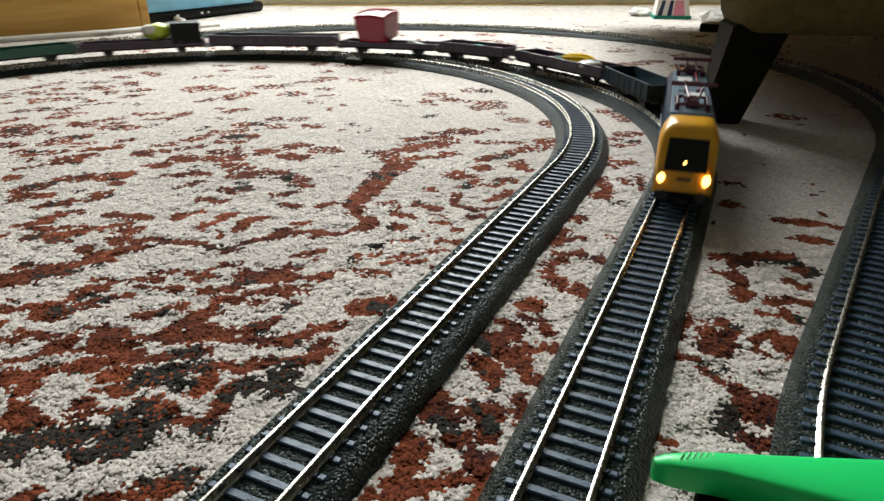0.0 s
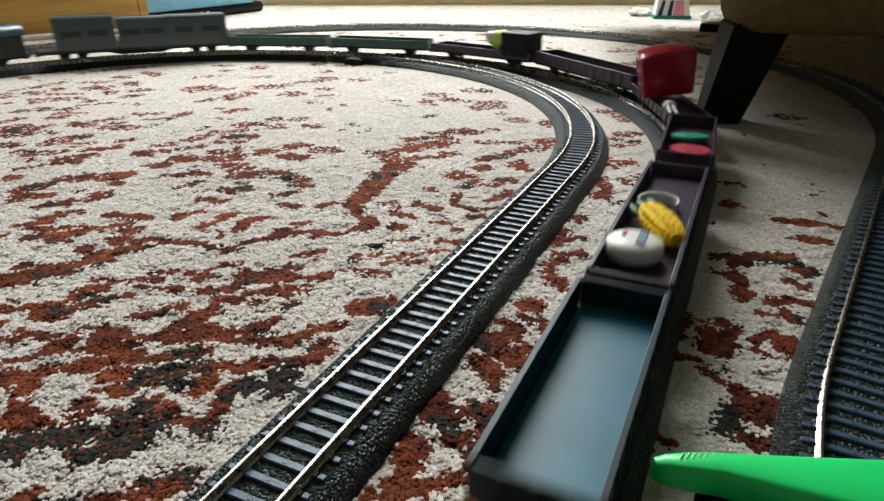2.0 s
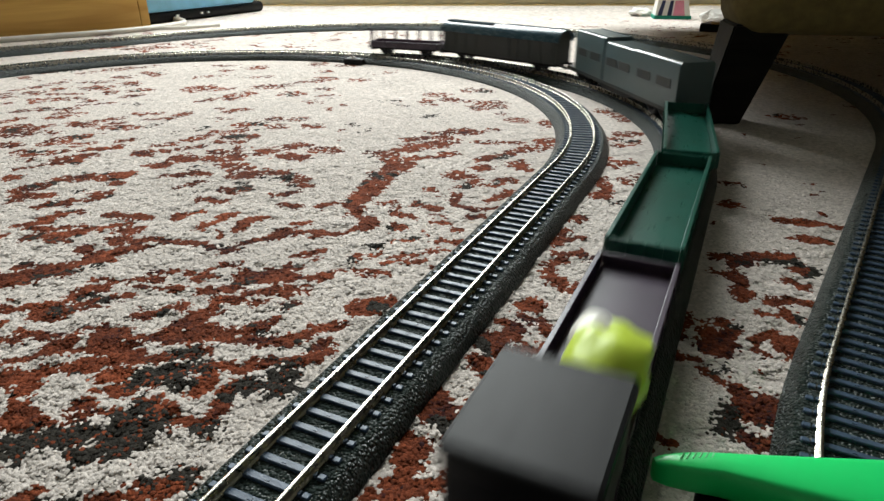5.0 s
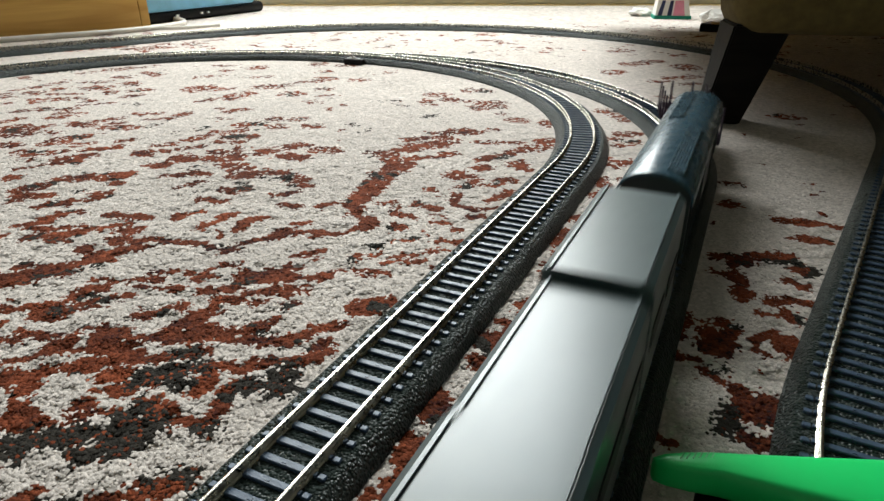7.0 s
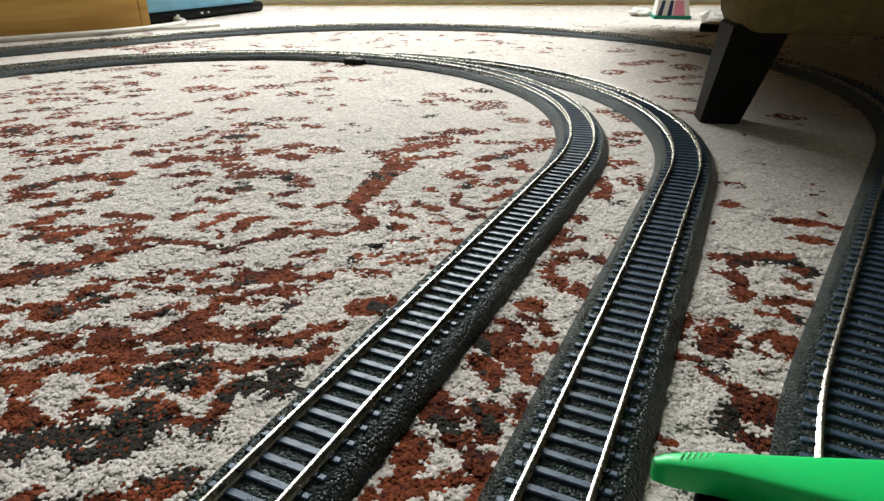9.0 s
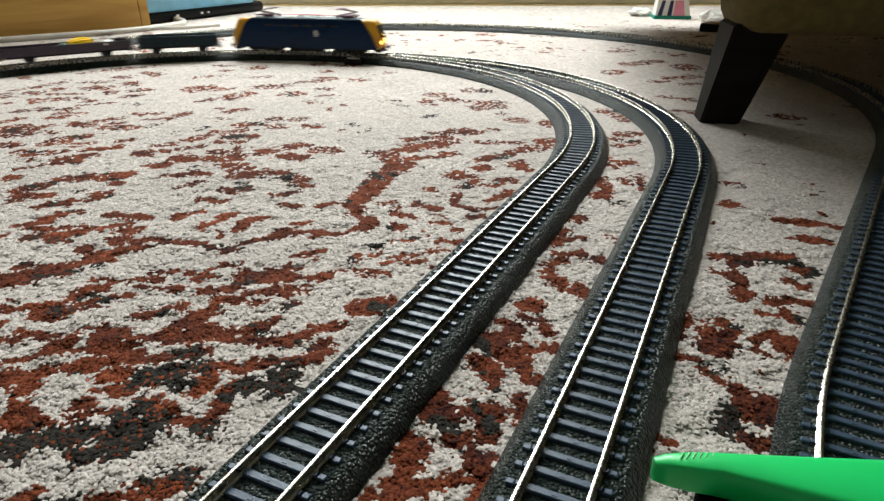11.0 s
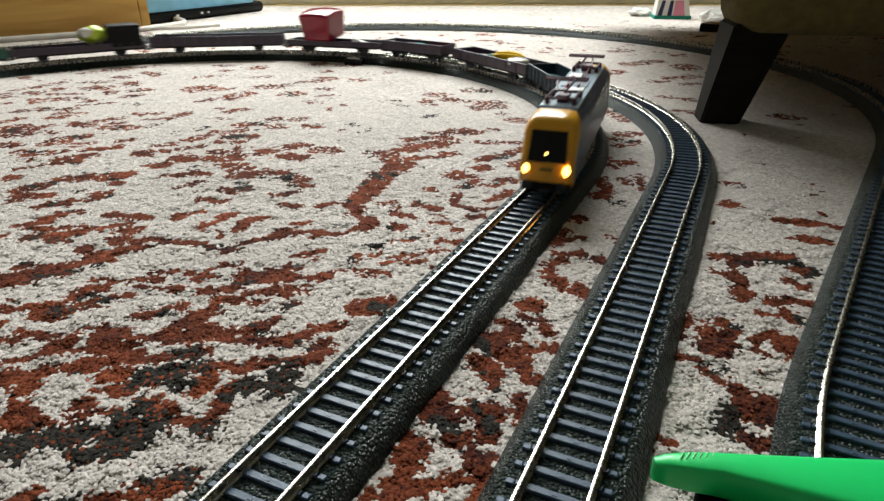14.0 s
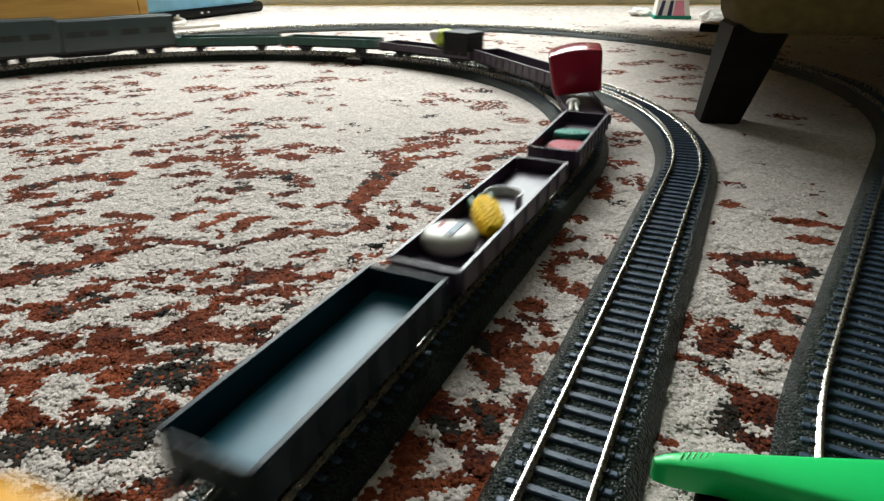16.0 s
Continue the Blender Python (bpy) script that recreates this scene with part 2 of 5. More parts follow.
def track_section(path, s0, s1, name, label, phase=0.0):
    """One track piece: roadbed, two rails, and its sleepers."""
    x, y, h = path.at(s0)
    thing = tagged(new(name), label, "model railway track", "track pieces of the layout")
    bed = part("roadbed", sweep(bmesh.new(), path, s0 + 0.0002, s1 - 0.0002, BED), BALLAST, thing, "black moulded roadbed with pebbled relief")
    shade(bed, 30)
    for o in (-GAUGE / 2, GAUGE / 2):
        shade(part("rail", sweep(bmesh.new(), path, s0 + 0.00015, s1 - 0.00015, rail_profile(o)), RAIL, thing, "bright nickel rail"), 50)
    k = math.ceil((s0 - phase) / PITCH)
    while phase + k * PITCH < s1:
        px, py, ph = path.at(phase + k * PITCH)
        ob = new("sleeper", SLEEPER_MESH)
        ob.parent = thing
        ob.matrix_local = pose(px, py, 0, 0, 0, math.degrees(ph))
        k += 1
    return thing


def track_run(path, s0, s1, name, label, piece=0.1885, phase=0.0):
    n = max(1, round((s1 - s0) / piece))
    for i in range(n):
        track_section(path, s0 + (s1 - s0) * i / n, s0 + (s1 - s0) * (i + 1) / n, name, label, phase)


def build_tracks():
    lab_c = "curved black plastic track piece with nickel rails on carpet"
    lab_s = "straight black plastic track piece with nickel rails on carpet"
    p = inner_loop()
    b = STRAIGHT + ARC1
    track_run(p, 0, STRAIGHT, "straight_track", lab_s)
    track_run(p, STRAIGHT, b, "curved_track", lab_c)
    track_run(p, b, b + ARC2, "curved_track", lab_c)
    track_run(p, b + ARC2, b + ARC2 + STRAIGHT, "straight_track", lab_s, phase=b + ARC2 - 0.176)
    q = outer_branch()
    track_run(q, 0.10, STEP + ARC2, "curved_track", lab_c)
    track_run(q, STEP + ARC2, STEP + ARC2 + STRAIGHT, "straight_track", lab_s)
    track_run(q, STEP + ARC2 + STRAIGHT, q.total - 0.10, "curved_track", lab_c)
    track_run(p, b + ARC2 + STRAIGHT, p.total, "curved_track", lab_c)
    w = wide_loop()
    a = w.segs[1][1]
    track_run(w, 0.0, 0.55, "straight_track", lab_s)
    track_run(w, 0.55, 0.55 + a, "curved_track", lab_c, piece=0.27)
    track_run(w, 0.55 + a, 0.55 + a + 0.325, "straight_track", lab_s)
    track_run(w, 0.55 + a + 0.325, w.segs[4][0], "curved_track", lab_c)
    track_run(w, w.segs[4][0], w.total, "straight_track", lab_s)



# ---- the carpet ----
# pattern strokes: start, end and half width, in metres on the carpet
VINE = [(-0.445, 0.651, -0.454, 0.663, 0.0079), (-0.426, 0.622, -0.425, 0.623, 0.0063), (-0.487, 0.754, -0.491, 0.760, 0.0083), (-0.484, 0.794, -0.477, 0.796, 0.0094), (-0.455, 0.686, -0.428, 0.734, 0.0060), (-0.430, 0.674, -0.426, 0.674, 0.0103), (-0.398, 0.626, -0.406, 0.639, 0.0066), (-0.410, 0.694, -0.412, 0.696, 0.0093), (-0.423, 0.665, -0.374, 0.668, 0.0045), (-0.395, 0.641, -0.365, 0.645, 0.0081), (-0.346, 0.613, -0.325, 0.623, 0.0049), (-0.350, 0.632, -0.346, 0.632, 0.0064), (-0.395, 0.589, -0.389, 0.590, 0.0070), (-0.373, 0.596, -0.375, 0.600, 0.0087), (-0.353, 0.595, -0.349, 0.594, 0.0084), (-0.353, 0.578, -0.331, 0.581, 0.0056), (-0.346, 0.564, -0.338, 0.567, 0.0077)]
SPRAY = [(-0.435, 0.789, -0.402, 0.831, 0.0074), (-0.403, 0.809, -0.371, 0.844, 0.0077), (-0.400, 0.729, -0.380, 0.736, 0.0082), (-0.381, 0.765, -0.374, 0.764, 0.0108), (-0.378, 0.698, -0.366, 0.698, 0.0143), (-0.344, 0.670, -0.350, 0.681, 0.0064), (-0.344, 0.714, -0.352, 0.730, 0.0092), (-0.356, 0.793, -0.341, 0.778, 0.0092), (-0.322, 0.651, -0.309, 0.662, 0.0068), (-0.326, 0.684, -0.315, 0.687, 0.0090), (-0.299, 0.552, -0.287, 0.562, 0.0064), (-0.282, 0.529, -0.260, 0.527, 0.0079), (-0.283, 0.543, -0.276, 0.545, 0.0051), (-0.279, 0.577, -0.257, 0.579, 0.0044), (-0.255, 0.558, -0.241, 0.560, 0.0064), (-0.238, 0.572, -0.233, 0.580, 0.0068)]
PETALS = [(-0.263, 0.695, -0.259, 0.695, 0.0175), (-0.242, 0.689, -0.228, 0.691, 0.0074), (-0.214, 0.655, -0.203, 0.667, 0.0130), (-0.213, 0.641, -0.203, 0.651, 0.0067), (-0.238, 0.630, -0.224, 0.646, 0.0051), (-0.196, 0.702, -0.178, 0.710, 0.0129), (-0.157, 0.666, -0.152, 0.667, 0.0132), (-0.196, 0.586, -0.185, 0.593, 0.0070), (-0.289, 0.844, -0.274, 0.847, 0.0080), (-0.270, 0.806, -0.262, 0.808, 0.0074), (-0.234, 0.830, -0.235, 0.834, 0.0125), (-0.223, 0.760, -0.206, 0.765, 0.0068), (-0.289, 0.757, -0.262, 0.776, 0.0056)]
THICKET = [(-0.381, 0.551, -0.376, 0.558, 0.0075), (-0.345, 0.511, -0.356, 0.527, 0.0142), (-0.340, 0.531, -0.336, 0.533, 0.0070), (-0.329, 0.515, -0.318, 0.512, 0.0047), (-0.330, 0.474, -0.332, 0.476, 0.0094), (-0.317, 0.458, -0.307, 0.462, 0.0040), (-0.304, 0.482, -0.295, 0.484, 0.0095), (-0.307, 0.495, -0.305, 0.495, 0.0053), (-0.316, 0.542, -0.303, 0.536, 0.0082), (-0.294, 0.500, -0.287, 0.503, 0.0082), (-0.280, 0.477, -0.273, 0.479, 0.0059), (-0.266, 0.462, -0.243, 0.472, 0.0049), (-0.253, 0.487, -0.248, 0.490, 0.0043), (-0.301, 0.452, -0.295, 0.453, 0.0085), (-0.293, 0.438, -0.294, 0.439, 0.0044), (-0.284, 0.454, -0.281, 0.459, 0.0055), (-0.275, 0.443, -0.254, 0.450, 0.0046), (-0.269, 0.436, -0.263, 0.436, 0.0097), (-0.276, 0.426, -0.275, 0.426, 0.0055)]
BLOSSOM = [(-0.293, 0.417, -0.287, 0.418, 0.0040), (-0.218, 0.452, -0.220, 0.455, 0.0085), (-0.217, 0.474, -0.209, 0.478, 0.0059), (-0.210, 0.458, -0.205, 0.458, 0.0048), (-0.198, 0.423, -0.195, 0.424, 0.0080), (-0.197, 0.464, -0.184, 0.471, 0.0049), (-0.187, 0.441, -0.183, 0.443, 0.0097), (-0.171, 0.440, -0.167, 0.440, 0.0067), (-0.168, 0.455, -0.165, 0.456, 0.0086), (-0.153, 0.444, -0.154, 0.447, 0.0126), (-0.149, 0.423, -0.140, 0.425, 0.0067), (-0.198, 0.487, -0.189, 0.505, 0.0054), (-0.189, 0.515, -0.181, 0.515, 0.0047), (-0.169, 0.536, -0.157, 0.540, 0.0082), (-0.168, 0.498, -0.154, 0.500, 0.0082), (-0.174, 0.484, -0.174, 0.485, 0.0057), (-0.177, 0.511, -0.165, 0.520, 0.0066), (-0.158, 0.483, -0.157, 0.483, 0.0060)]
SEEDS = [(-0.132, 0.455, -0.128, 0.459, 0.0087), (-0.147, 0.557, -0.148, 0.559, 0.0088), (-0.138, 0.530, -0.139, 0.531, 0.0084), (-0.114, 0.471, -0.109, 0.474, 0.0092), (-0.114, 0.446, -0.101, 0.442, 0.0083), (-0.131, 0.556, -0.123, 0.560, 0.0075), (-0.113, 0.532, -0.105, 0.530, 0.0070), (-0.093, 0.462, -0.082, 0.459, 0.0088), (-0.161, 0.854, -0.162, 0.860, 0.0122), (-0.128, 0.846, -0.118, 0.845, 0.0104), (-0.141, 0.802, -0.142, 0.804, 0.0103), (-0.139, 0.753, -0.134, 0.751, 0.0124), (-0.158, 0.731, -0.141, 0.734, 0.0063), (-0.100, 0.746, -0.092, 0.740, 0.0065), (-0.128, 0.693, -0.125, 0.688, 0.0091), (-0.134, 0.631, -0.120, 0.624, 0.0050), (-0.126, 0.655, -0.115, 0.659, 0.0044)]
TWIGS = [(-0.007, 0.660, -0.004, 0.659, 0.0114), (-0.016, 0.629, -0.016, 0.633, 0.0073), (0.005, 0.638, 0.021, 0.630, 0.0079), (-0.013, 0.614, -0.008, 0.613, 0.0048), (0.032, 0.683, 0.044, 0.683, 0.0121), (0.040, 0.622, 0.052, 0.622, 0.0104), (0.036, 0.601, 0.051, 0.607, 0.0112), (0.056, 0.577, 0.057, 0.576, 0.0056), (0.065, 0.553, 0.069, 0.549, 0.0107), (0.091, 0.540, 0.092, 0.545, 0.0089), (-0.027, 0.489, 0.004, 0.500, 0.0062), (-0.008, 0.510, 0.005, 0.510, 0.0046), (0.014, 0.514, 0.024, 0.513, 0.0105), (-0.021, 0.471, -0.004, 0.477, 0.0109), (0.003, 0.488, 0.006, 0.489, 0.0097), (0.033, 0.519, 0.047, 0.519, 0.0038)]
STEM = [(-0.051, 0.454, -0.043, 0.454, 0.0070), (-0.036, 0.458, -0.018, 0.463, 0.0056), (-0.040, 0.440, -0.038, 0.438, 0.0071), (-0.039, 0.451, -0.028, 0.427, 0.0083), (-0.028, 0.427, -0.039, 0.402, 0.0102), (-0.039, 0.402, -0.045, 0.371, 0.0093), (-0.045, 0.371, -0.053, 0.350, 0.0071), (-0.053, 0.350, -0.048, 0.334, 0.0048), (-0.048, 0.334, -0.039, 0.324, 0.0053), (-0.039, 0.324, -0.039, 0.315, 0.0046), (-0.043, 0.313, -0.052, 0.308, 0.0041), (-0.058, 0.306, -0.075, 0.308, 0.0047), (-0.082, 0.310, -0.087, 0.304, 0.0047), (-0.077, 0.319, -0.076, 0.319, 0.0035), (-0.086, 0.304, -0.106, 0.290, 0.0038)]
RINGLET = [(0.001, 0.448, 0.008, 0.453, 0.0046), (-0.024, 0.440, 0.004, 0.445, 0.0038), (0.027, 0.481, 0.061, 0.481, 0.0043), (0.078, 0.483, 0.085, 0.486, 0.0095), (0.079, 0.468, 0.082, 0.470, 0.0074), (0.029, 0.436, 0.045, 0.448, 0.0067), (0.051, 0.454, 0.072, 0.469, 0.0072), (0.053, 0.423, 0.053, 0.427, 0.0074), (0.022, 0.416, 0.029, 0.419, 0.0065), (0.006, 0.404, 0.010, 0.406, 0.0062), (0.009, 0.397, 0.021, 0.401, 0.0049), (0.035, 0.391, 0.046, 0.392, 0.0048), (0.057, 0.414, 0.057, 0.414, 0.0063), (0.029, 0.380, 0.040, 0.384, 0.0030), (0.010, 0.364, 0.007, 0.350, 0.0030), (0.009, 0.347, 0.019, 0.342, 0.0039), (0.024, 0.340, 0.032, 0.344, 0.0038)]
BUDS = [(0.028, 0.355, 0.034, 0.357, 0.0031), (0.013, 0.377, 0.022, 0.391, 0.0046), (0.036, 0.362, 0.042, 0.369, 0.0043), (0.017, 0.329, 0.021, 0.330, 0.0045), (-0.003, 0.320, 0.003, 0.321, 0.0027), (-0.010, 0.309, -0.007, 0.303, 0.0018), (-0.025, 0.314, -0.024, 0.314, 0.0049), (-0.038, 0.349, -0.030, 0.351, 0.0026), (-0.028, 0.346, -0.025, 0.332, 0.0029), (-0.023, 0.332, -0.016, 0.330, 0.0032), (-0.015, 0.350, -0.015, 0.352, 0.0050), (-0.008, 0.347, -0.003, 0.343, 0.0048), (-0.006, 0.334, 0.001, 0.331, 0.0020), (-0.008, 0.372, -0.008, 0.374, 0.0038), (-0.026, 0.296, -0.014, 0.298, 0.0020), (-0.004, 0.296, 0.009, 0.298, 0.0024), (0.006, 0.311, 0.008, 0.312, 0.0022)]
FRONDS = [(-0.043, 0.274, -0.041, 0.278, 0.0034), (-0.040, 0.280, -0.030, 0.282, 0.0019), (-0.024, 0.278, -0.019, 0.279, 0.0022), (-0.027, 0.272, -0.018, 0.273, 0.0018), (-0.016, 0.281, 0.003, 0.285, 0.0022), (-0.013, 0.274, -0.008, 0.276, 0.0021), (-0.066, 0.283, -0.059, 0.284, 0.0029), (-0.072, 0.280, -0.062, 0.275, 0.0022), (-0.073, 0.268, -0.067, 0.266, 0.0032), (-0.080, 0.262, -0.068, 0.258, 0.0047), (-0.051, 0.259, -0.047, 0.263, 0.0034), (-0.041, 0.265, -0.036, 0.263, 0.0020), (-0.056, 0.255, -0.051, 0.256, 0.0027), (-0.036, 0.258, -0.025, 0.260, 0.0021), (-0.032, 0.262, -0.032, 0.263, 0.0034), (-0.066, 0.346, -0.065, 0.348, 0.0039), (-0.072, 0.345, -0.070, 0.345, 0.0039), (-0.092, 0.349, -0.084, 0.346, 0.0030)]
WREATH = [(-0.282, 0.397, -0.282, 0.398, 0.0060), (-0.261, 0.375, -0.254, 0.381, 0.0087), (-0.247, 0.393, -0.233, 0.398, 0.0082), (-0.221, 0.401, -0.213, 0.403, 0.0096), (-0.209, 0.386, -0.210, 0.389, 0.0051), (-0.258, 0.364, -0.238, 0.364, 0.0052), (-0.231, 0.347, -0.224, 0.350, 0.0049), (-0.220, 0.355, -0.211, 0.357, 0.0031), (-0.210, 0.364, -0.206, 0.367, 0.0053), (-0.259, 0.353, -0.252, 0.356, 0.0027), (-0.223, 0.323, -0.216, 0.330, 0.0052), (-0.215, 0.335, -0.208, 0.338, 0.0046), (-0.230, 0.317, -0.219, 0.320, 0.0034), (-0.185, 0.332, -0.168, 0.329, 0.0053), (-0.176, 0.321, -0.171, 0.322, 0.0035), (-0.229, 0.303, -0.228, 0.304, 0.0025), (-0.222, 0.313, -0.179, 0.315, 0.0034), (-0.213, 0.302, -0.193, 0.306, 0.0061)]
GARLAND = [(-0.201, 0.297, -0.193, 0.295, 0.0038), (-0.167, 0.311, -0.165, 0.310, 0.0063), (-0.167, 0.297, -0.165, 0.299, 0.0059), (-0.157, 0.297, -0.154, 0.296, 0.0045), (-0.152, 0.298, -0.130, 0.296, 0.0038), (-0.126, 0.295, -0.115, 0.289, 0.0030), (-0.179, 0.287, -0.180, 0.288, 0.0057), (-0.170, 0.280, -0.152, 0.289, 0.0055), (-0.186, 0.265, -0.163, 0.276, 0.0057), (-0.198, 0.258, -0.177, 0.261, 0.0066), (-0.200, 0.268, -0.197, 0.271, 0.0039), (-0.112, 0.287, -0.101, 0.286, 0.0029), (-0.133, 0.262, -0.129, 0.263, 0.0032), (-0.125, 0.264, -0.116, 0.262, 0.0026), (-0.112, 0.261, -0.108, 0.265, 0.0026), (-0.106, 0.268, -0.096, 0.269, 0.0021), (-0.138, 0.255, -0.135, 0.258, 0.0027), (-0.160, 0.254, -0.147, 0.256, 0.0027)]
CROWN = [(-0.090, 0.258, -0.090, 0.259, 0.0059), (-0.081, 0.255, -0.077, 0.256, 0.0039), (-0.148, 0.331, -0.137, 0.337, 0.0041), (-0.129, 0.315, -0.125, 0.322, 0.0042), (-0.123, 0.327, -0.120, 0.334, 0.0045), (-0.110, 0.313, -0.107, 0.318, 0.0042), (-0.104, 0.323, -0.101, 0.328, 0.0044), (-0.145, 0.357, -0.131, 0.353, 0.0041), (-0.163, 0.382, -0.157, 0.388, 0.0046), (-0.183, 0.403, -0.170, 0.406, 0.0044), (-0.166, 0.407, -0.154, 0.405, 0.0033), (-0.133, 0.400, -0.130, 0.401, 0.0084), (-0.122, 0.408, -0.104, 0.408, 0.0063), (-0.125, 0.377, -0.125, 0.378, 0.0065), (-0.137, 0.376, -0.127, 0.368, 0.0039), (-0.101, 0.365, -0.091, 0.369, 0.0043), (-0.100, 0.398, -0.093, 0.395, 0.0083), (-0.087, 0.381, -0.087, 0.384, 0.0056), (-0.144, 0.415, -0.132, 0.417, 0.0040)]
SCATTER = [(-0.196, 0.252, -0.187, 0.254, 0.0045), (-0.159, 0.241, -0.158, 0.242, 0.0048), (-0.156, 0.248, -0.152, 0.249, 0.0044), (-0.169, 0.230, -0.158, 0.231, 0.0029), (-0.182, 0.228, -0.171, 0.229, 0.0024), (-0.166, 0.223, -0.158, 0.224, 0.0043), (-0.161, 0.227, -0.155, 0.226, 0.0049), (-0.153, 0.228, -0.143, 0.231, 0.0024), (-0.153, 0.234, -0.140, 0.238, 0.0022), (-0.138, 0.238, -0.134, 0.240, 0.0025), (-0.138, 0.253, -0.129, 0.256, 0.0039), (-0.134, 0.247, -0.114, 0.247, 0.0026), (-0.113, 0.257, -0.105, 0.258, 0.0027), (-0.102, 0.244, -0.090, 0.246, 0.0043), (-0.089, 0.253, -0.084, 0.256, 0.0058), (-0.084, 0.240, -0.067, 0.248, 0.0031), (-0.097, 0.234, -0.086, 0.235, 0.0030), (-0.076, 0.257, -0.069, 0.255, 0.0039)]
BOUGH = [(-0.124, 0.225, -0.116, 0.226, 0.0034), (-0.113, 0.227, -0.108, 0.231, 0.0029), (-0.103, 0.226, -0.096, 0.229, 0.0034), (-0.096, 0.223, -0.090, 0.227, 0.0023), (-0.106, 0.218, -0.099, 0.219, 0.0052), (-0.098, 0.214, -0.088, 0.212, 0.0055), (-0.106, 0.211, -0.103, 0.211, 0.0045), (-0.086, 0.211, -0.075, 0.214, 0.0050), (-0.072, 0.215, -0.070, 0.215, 0.0046), (-0.081, 0.206, -0.059, 0.205, 0.0039), (-0.133, 0.212, -0.123, 0.211, 0.0050), (-0.133, 0.206, -0.117, 0.205, 0.0035), (-0.116, 0.207, -0.099, 0.205, 0.0030), (-0.096, 0.205, -0.085, 0.206, 0.0035), (-0.168, 0.206, -0.163, 0.205, 0.0021), (-0.162, 0.210, -0.149, 0.206, 0.0026), (-0.148, 0.208, -0.140, 0.214, 0.0022), (-0.148, 0.202, -0.142, 0.204, 0.0034)]
HEDGE = [(-0.159, 0.192, -0.151, 0.194, 0.0032), (-0.149, 0.196, -0.145, 0.198, 0.0029), (-0.140, 0.196, -0.132, 0.201, 0.0033), (-0.128, 0.201, -0.121, 0.199, 0.0051), (-0.118, 0.195, -0.116, 0.195, 0.0057), (-0.132, 0.191, -0.113, 0.191, 0.0032), (-0.109, 0.192, -0.094, 0.194, 0.0040), (-0.090, 0.196, -0.088, 0.197, 0.0037), (-0.142, 0.185, -0.136, 0.187, 0.0039), (-0.152, 0.182, -0.145, 0.182, 0.0052), (-0.144, 0.175, -0.141, 0.175, 0.0043), (-0.136, 0.186, -0.123, 0.188, 0.0027), (-0.118, 0.184, -0.111, 0.183, 0.0038), (-0.111, 0.177, -0.106, 0.176, 0.0043), (-0.118, 0.175, -0.114, 0.178, 0.0022), (-0.139, 0.166, -0.134, 0.160, 0.0045), (-0.119, 0.168, -0.118, 0.168, 0.0044), (-0.119, 0.162, -0.112, 0.164, 0.0027)]
ROOTS = [(-0.108, 0.164, -0.105, 0.164, 0.0033), (-0.123, 0.157, -0.114, 0.159, 0.0023), (-0.132, 0.158, -0.122, 0.157, 0.0032), (-0.139, 0.161, -0.140, 0.162, 0.0048), (-0.099, 0.177, -0.097, 0.177, 0.0033), (-0.095, 0.167, -0.089, 0.162, 0.0050), (-0.087, 0.159, -0.074, 0.160, 0.0033), (-0.073, 0.163, -0.073, 0.170, 0.0037), (-0.073, 0.172, -0.067, 0.181, 0.0041), (-0.083, 0.175, -0.083, 0.186, 0.0041), (-0.084, 0.188, -0.071, 0.188, 0.0035), (-0.070, 0.190, -0.056, 0.191, 0.0036), (-0.052, 0.192, -0.042, 0.196, 0.0041), (-0.045, 0.200, -0.043, 0.201, 0.0042), (-0.034, 0.231, -0.027, 0.233, 0.0078), (-0.050, 0.213, -0.043, 0.215, 0.0041), (-0.068, 0.220, -0.066, 0.222, 0.0023), (-0.059, 0.207, -0.051, 0.209, 0.0040)]
FRINGE = [(-0.082, 0.131, -0.072, 0.133, 0.0041), (-0.095, 0.127, -0.082, 0.129, 0.0031), (-0.118, 0.127, -0.112, 0.129, 0.0031), (-0.067, 0.243, -0.063, 0.245, 0.0043), (-0.065, 0.232, -0.063, 0.233, 0.0040), (-0.061, 0.255, -0.057, 0.257, 0.0033), (-0.081, 0.234, -0.074, 0.236, 0.0024), (-0.082, 0.252, -0.070, 0.257, 0.0039)]
BRIAR = [(0.150, 0.586, 0.153, 0.584, 0.0106), (0.160, 0.563, 0.163, 0.554, 0.0098), (0.135, 0.491, 0.136, 0.490, 0.0062), (0.143, 0.503, 0.159, 0.508, 0.0074), (0.138, 0.474, 0.149, 0.482, 0.0059), (0.126, 0.429, 0.129, 0.431, 0.0069), (0.118, 0.396, 0.119, 0.385, 0.0032), (0.131, 0.402, 0.125, 0.375, 0.0032), (0.104, 0.396, 0.101, 0.369, 0.0046), (0.096, 0.362, 0.096, 0.363, 0.0077), (0.075, 0.324, 0.076, 0.328, 0.0039), (0.065, 0.306, 0.066, 0.307, 0.0037), (0.059, 0.296, 0.072, 0.301, 0.0038), (0.088, 0.301, 0.089, 0.294, 0.0020)]
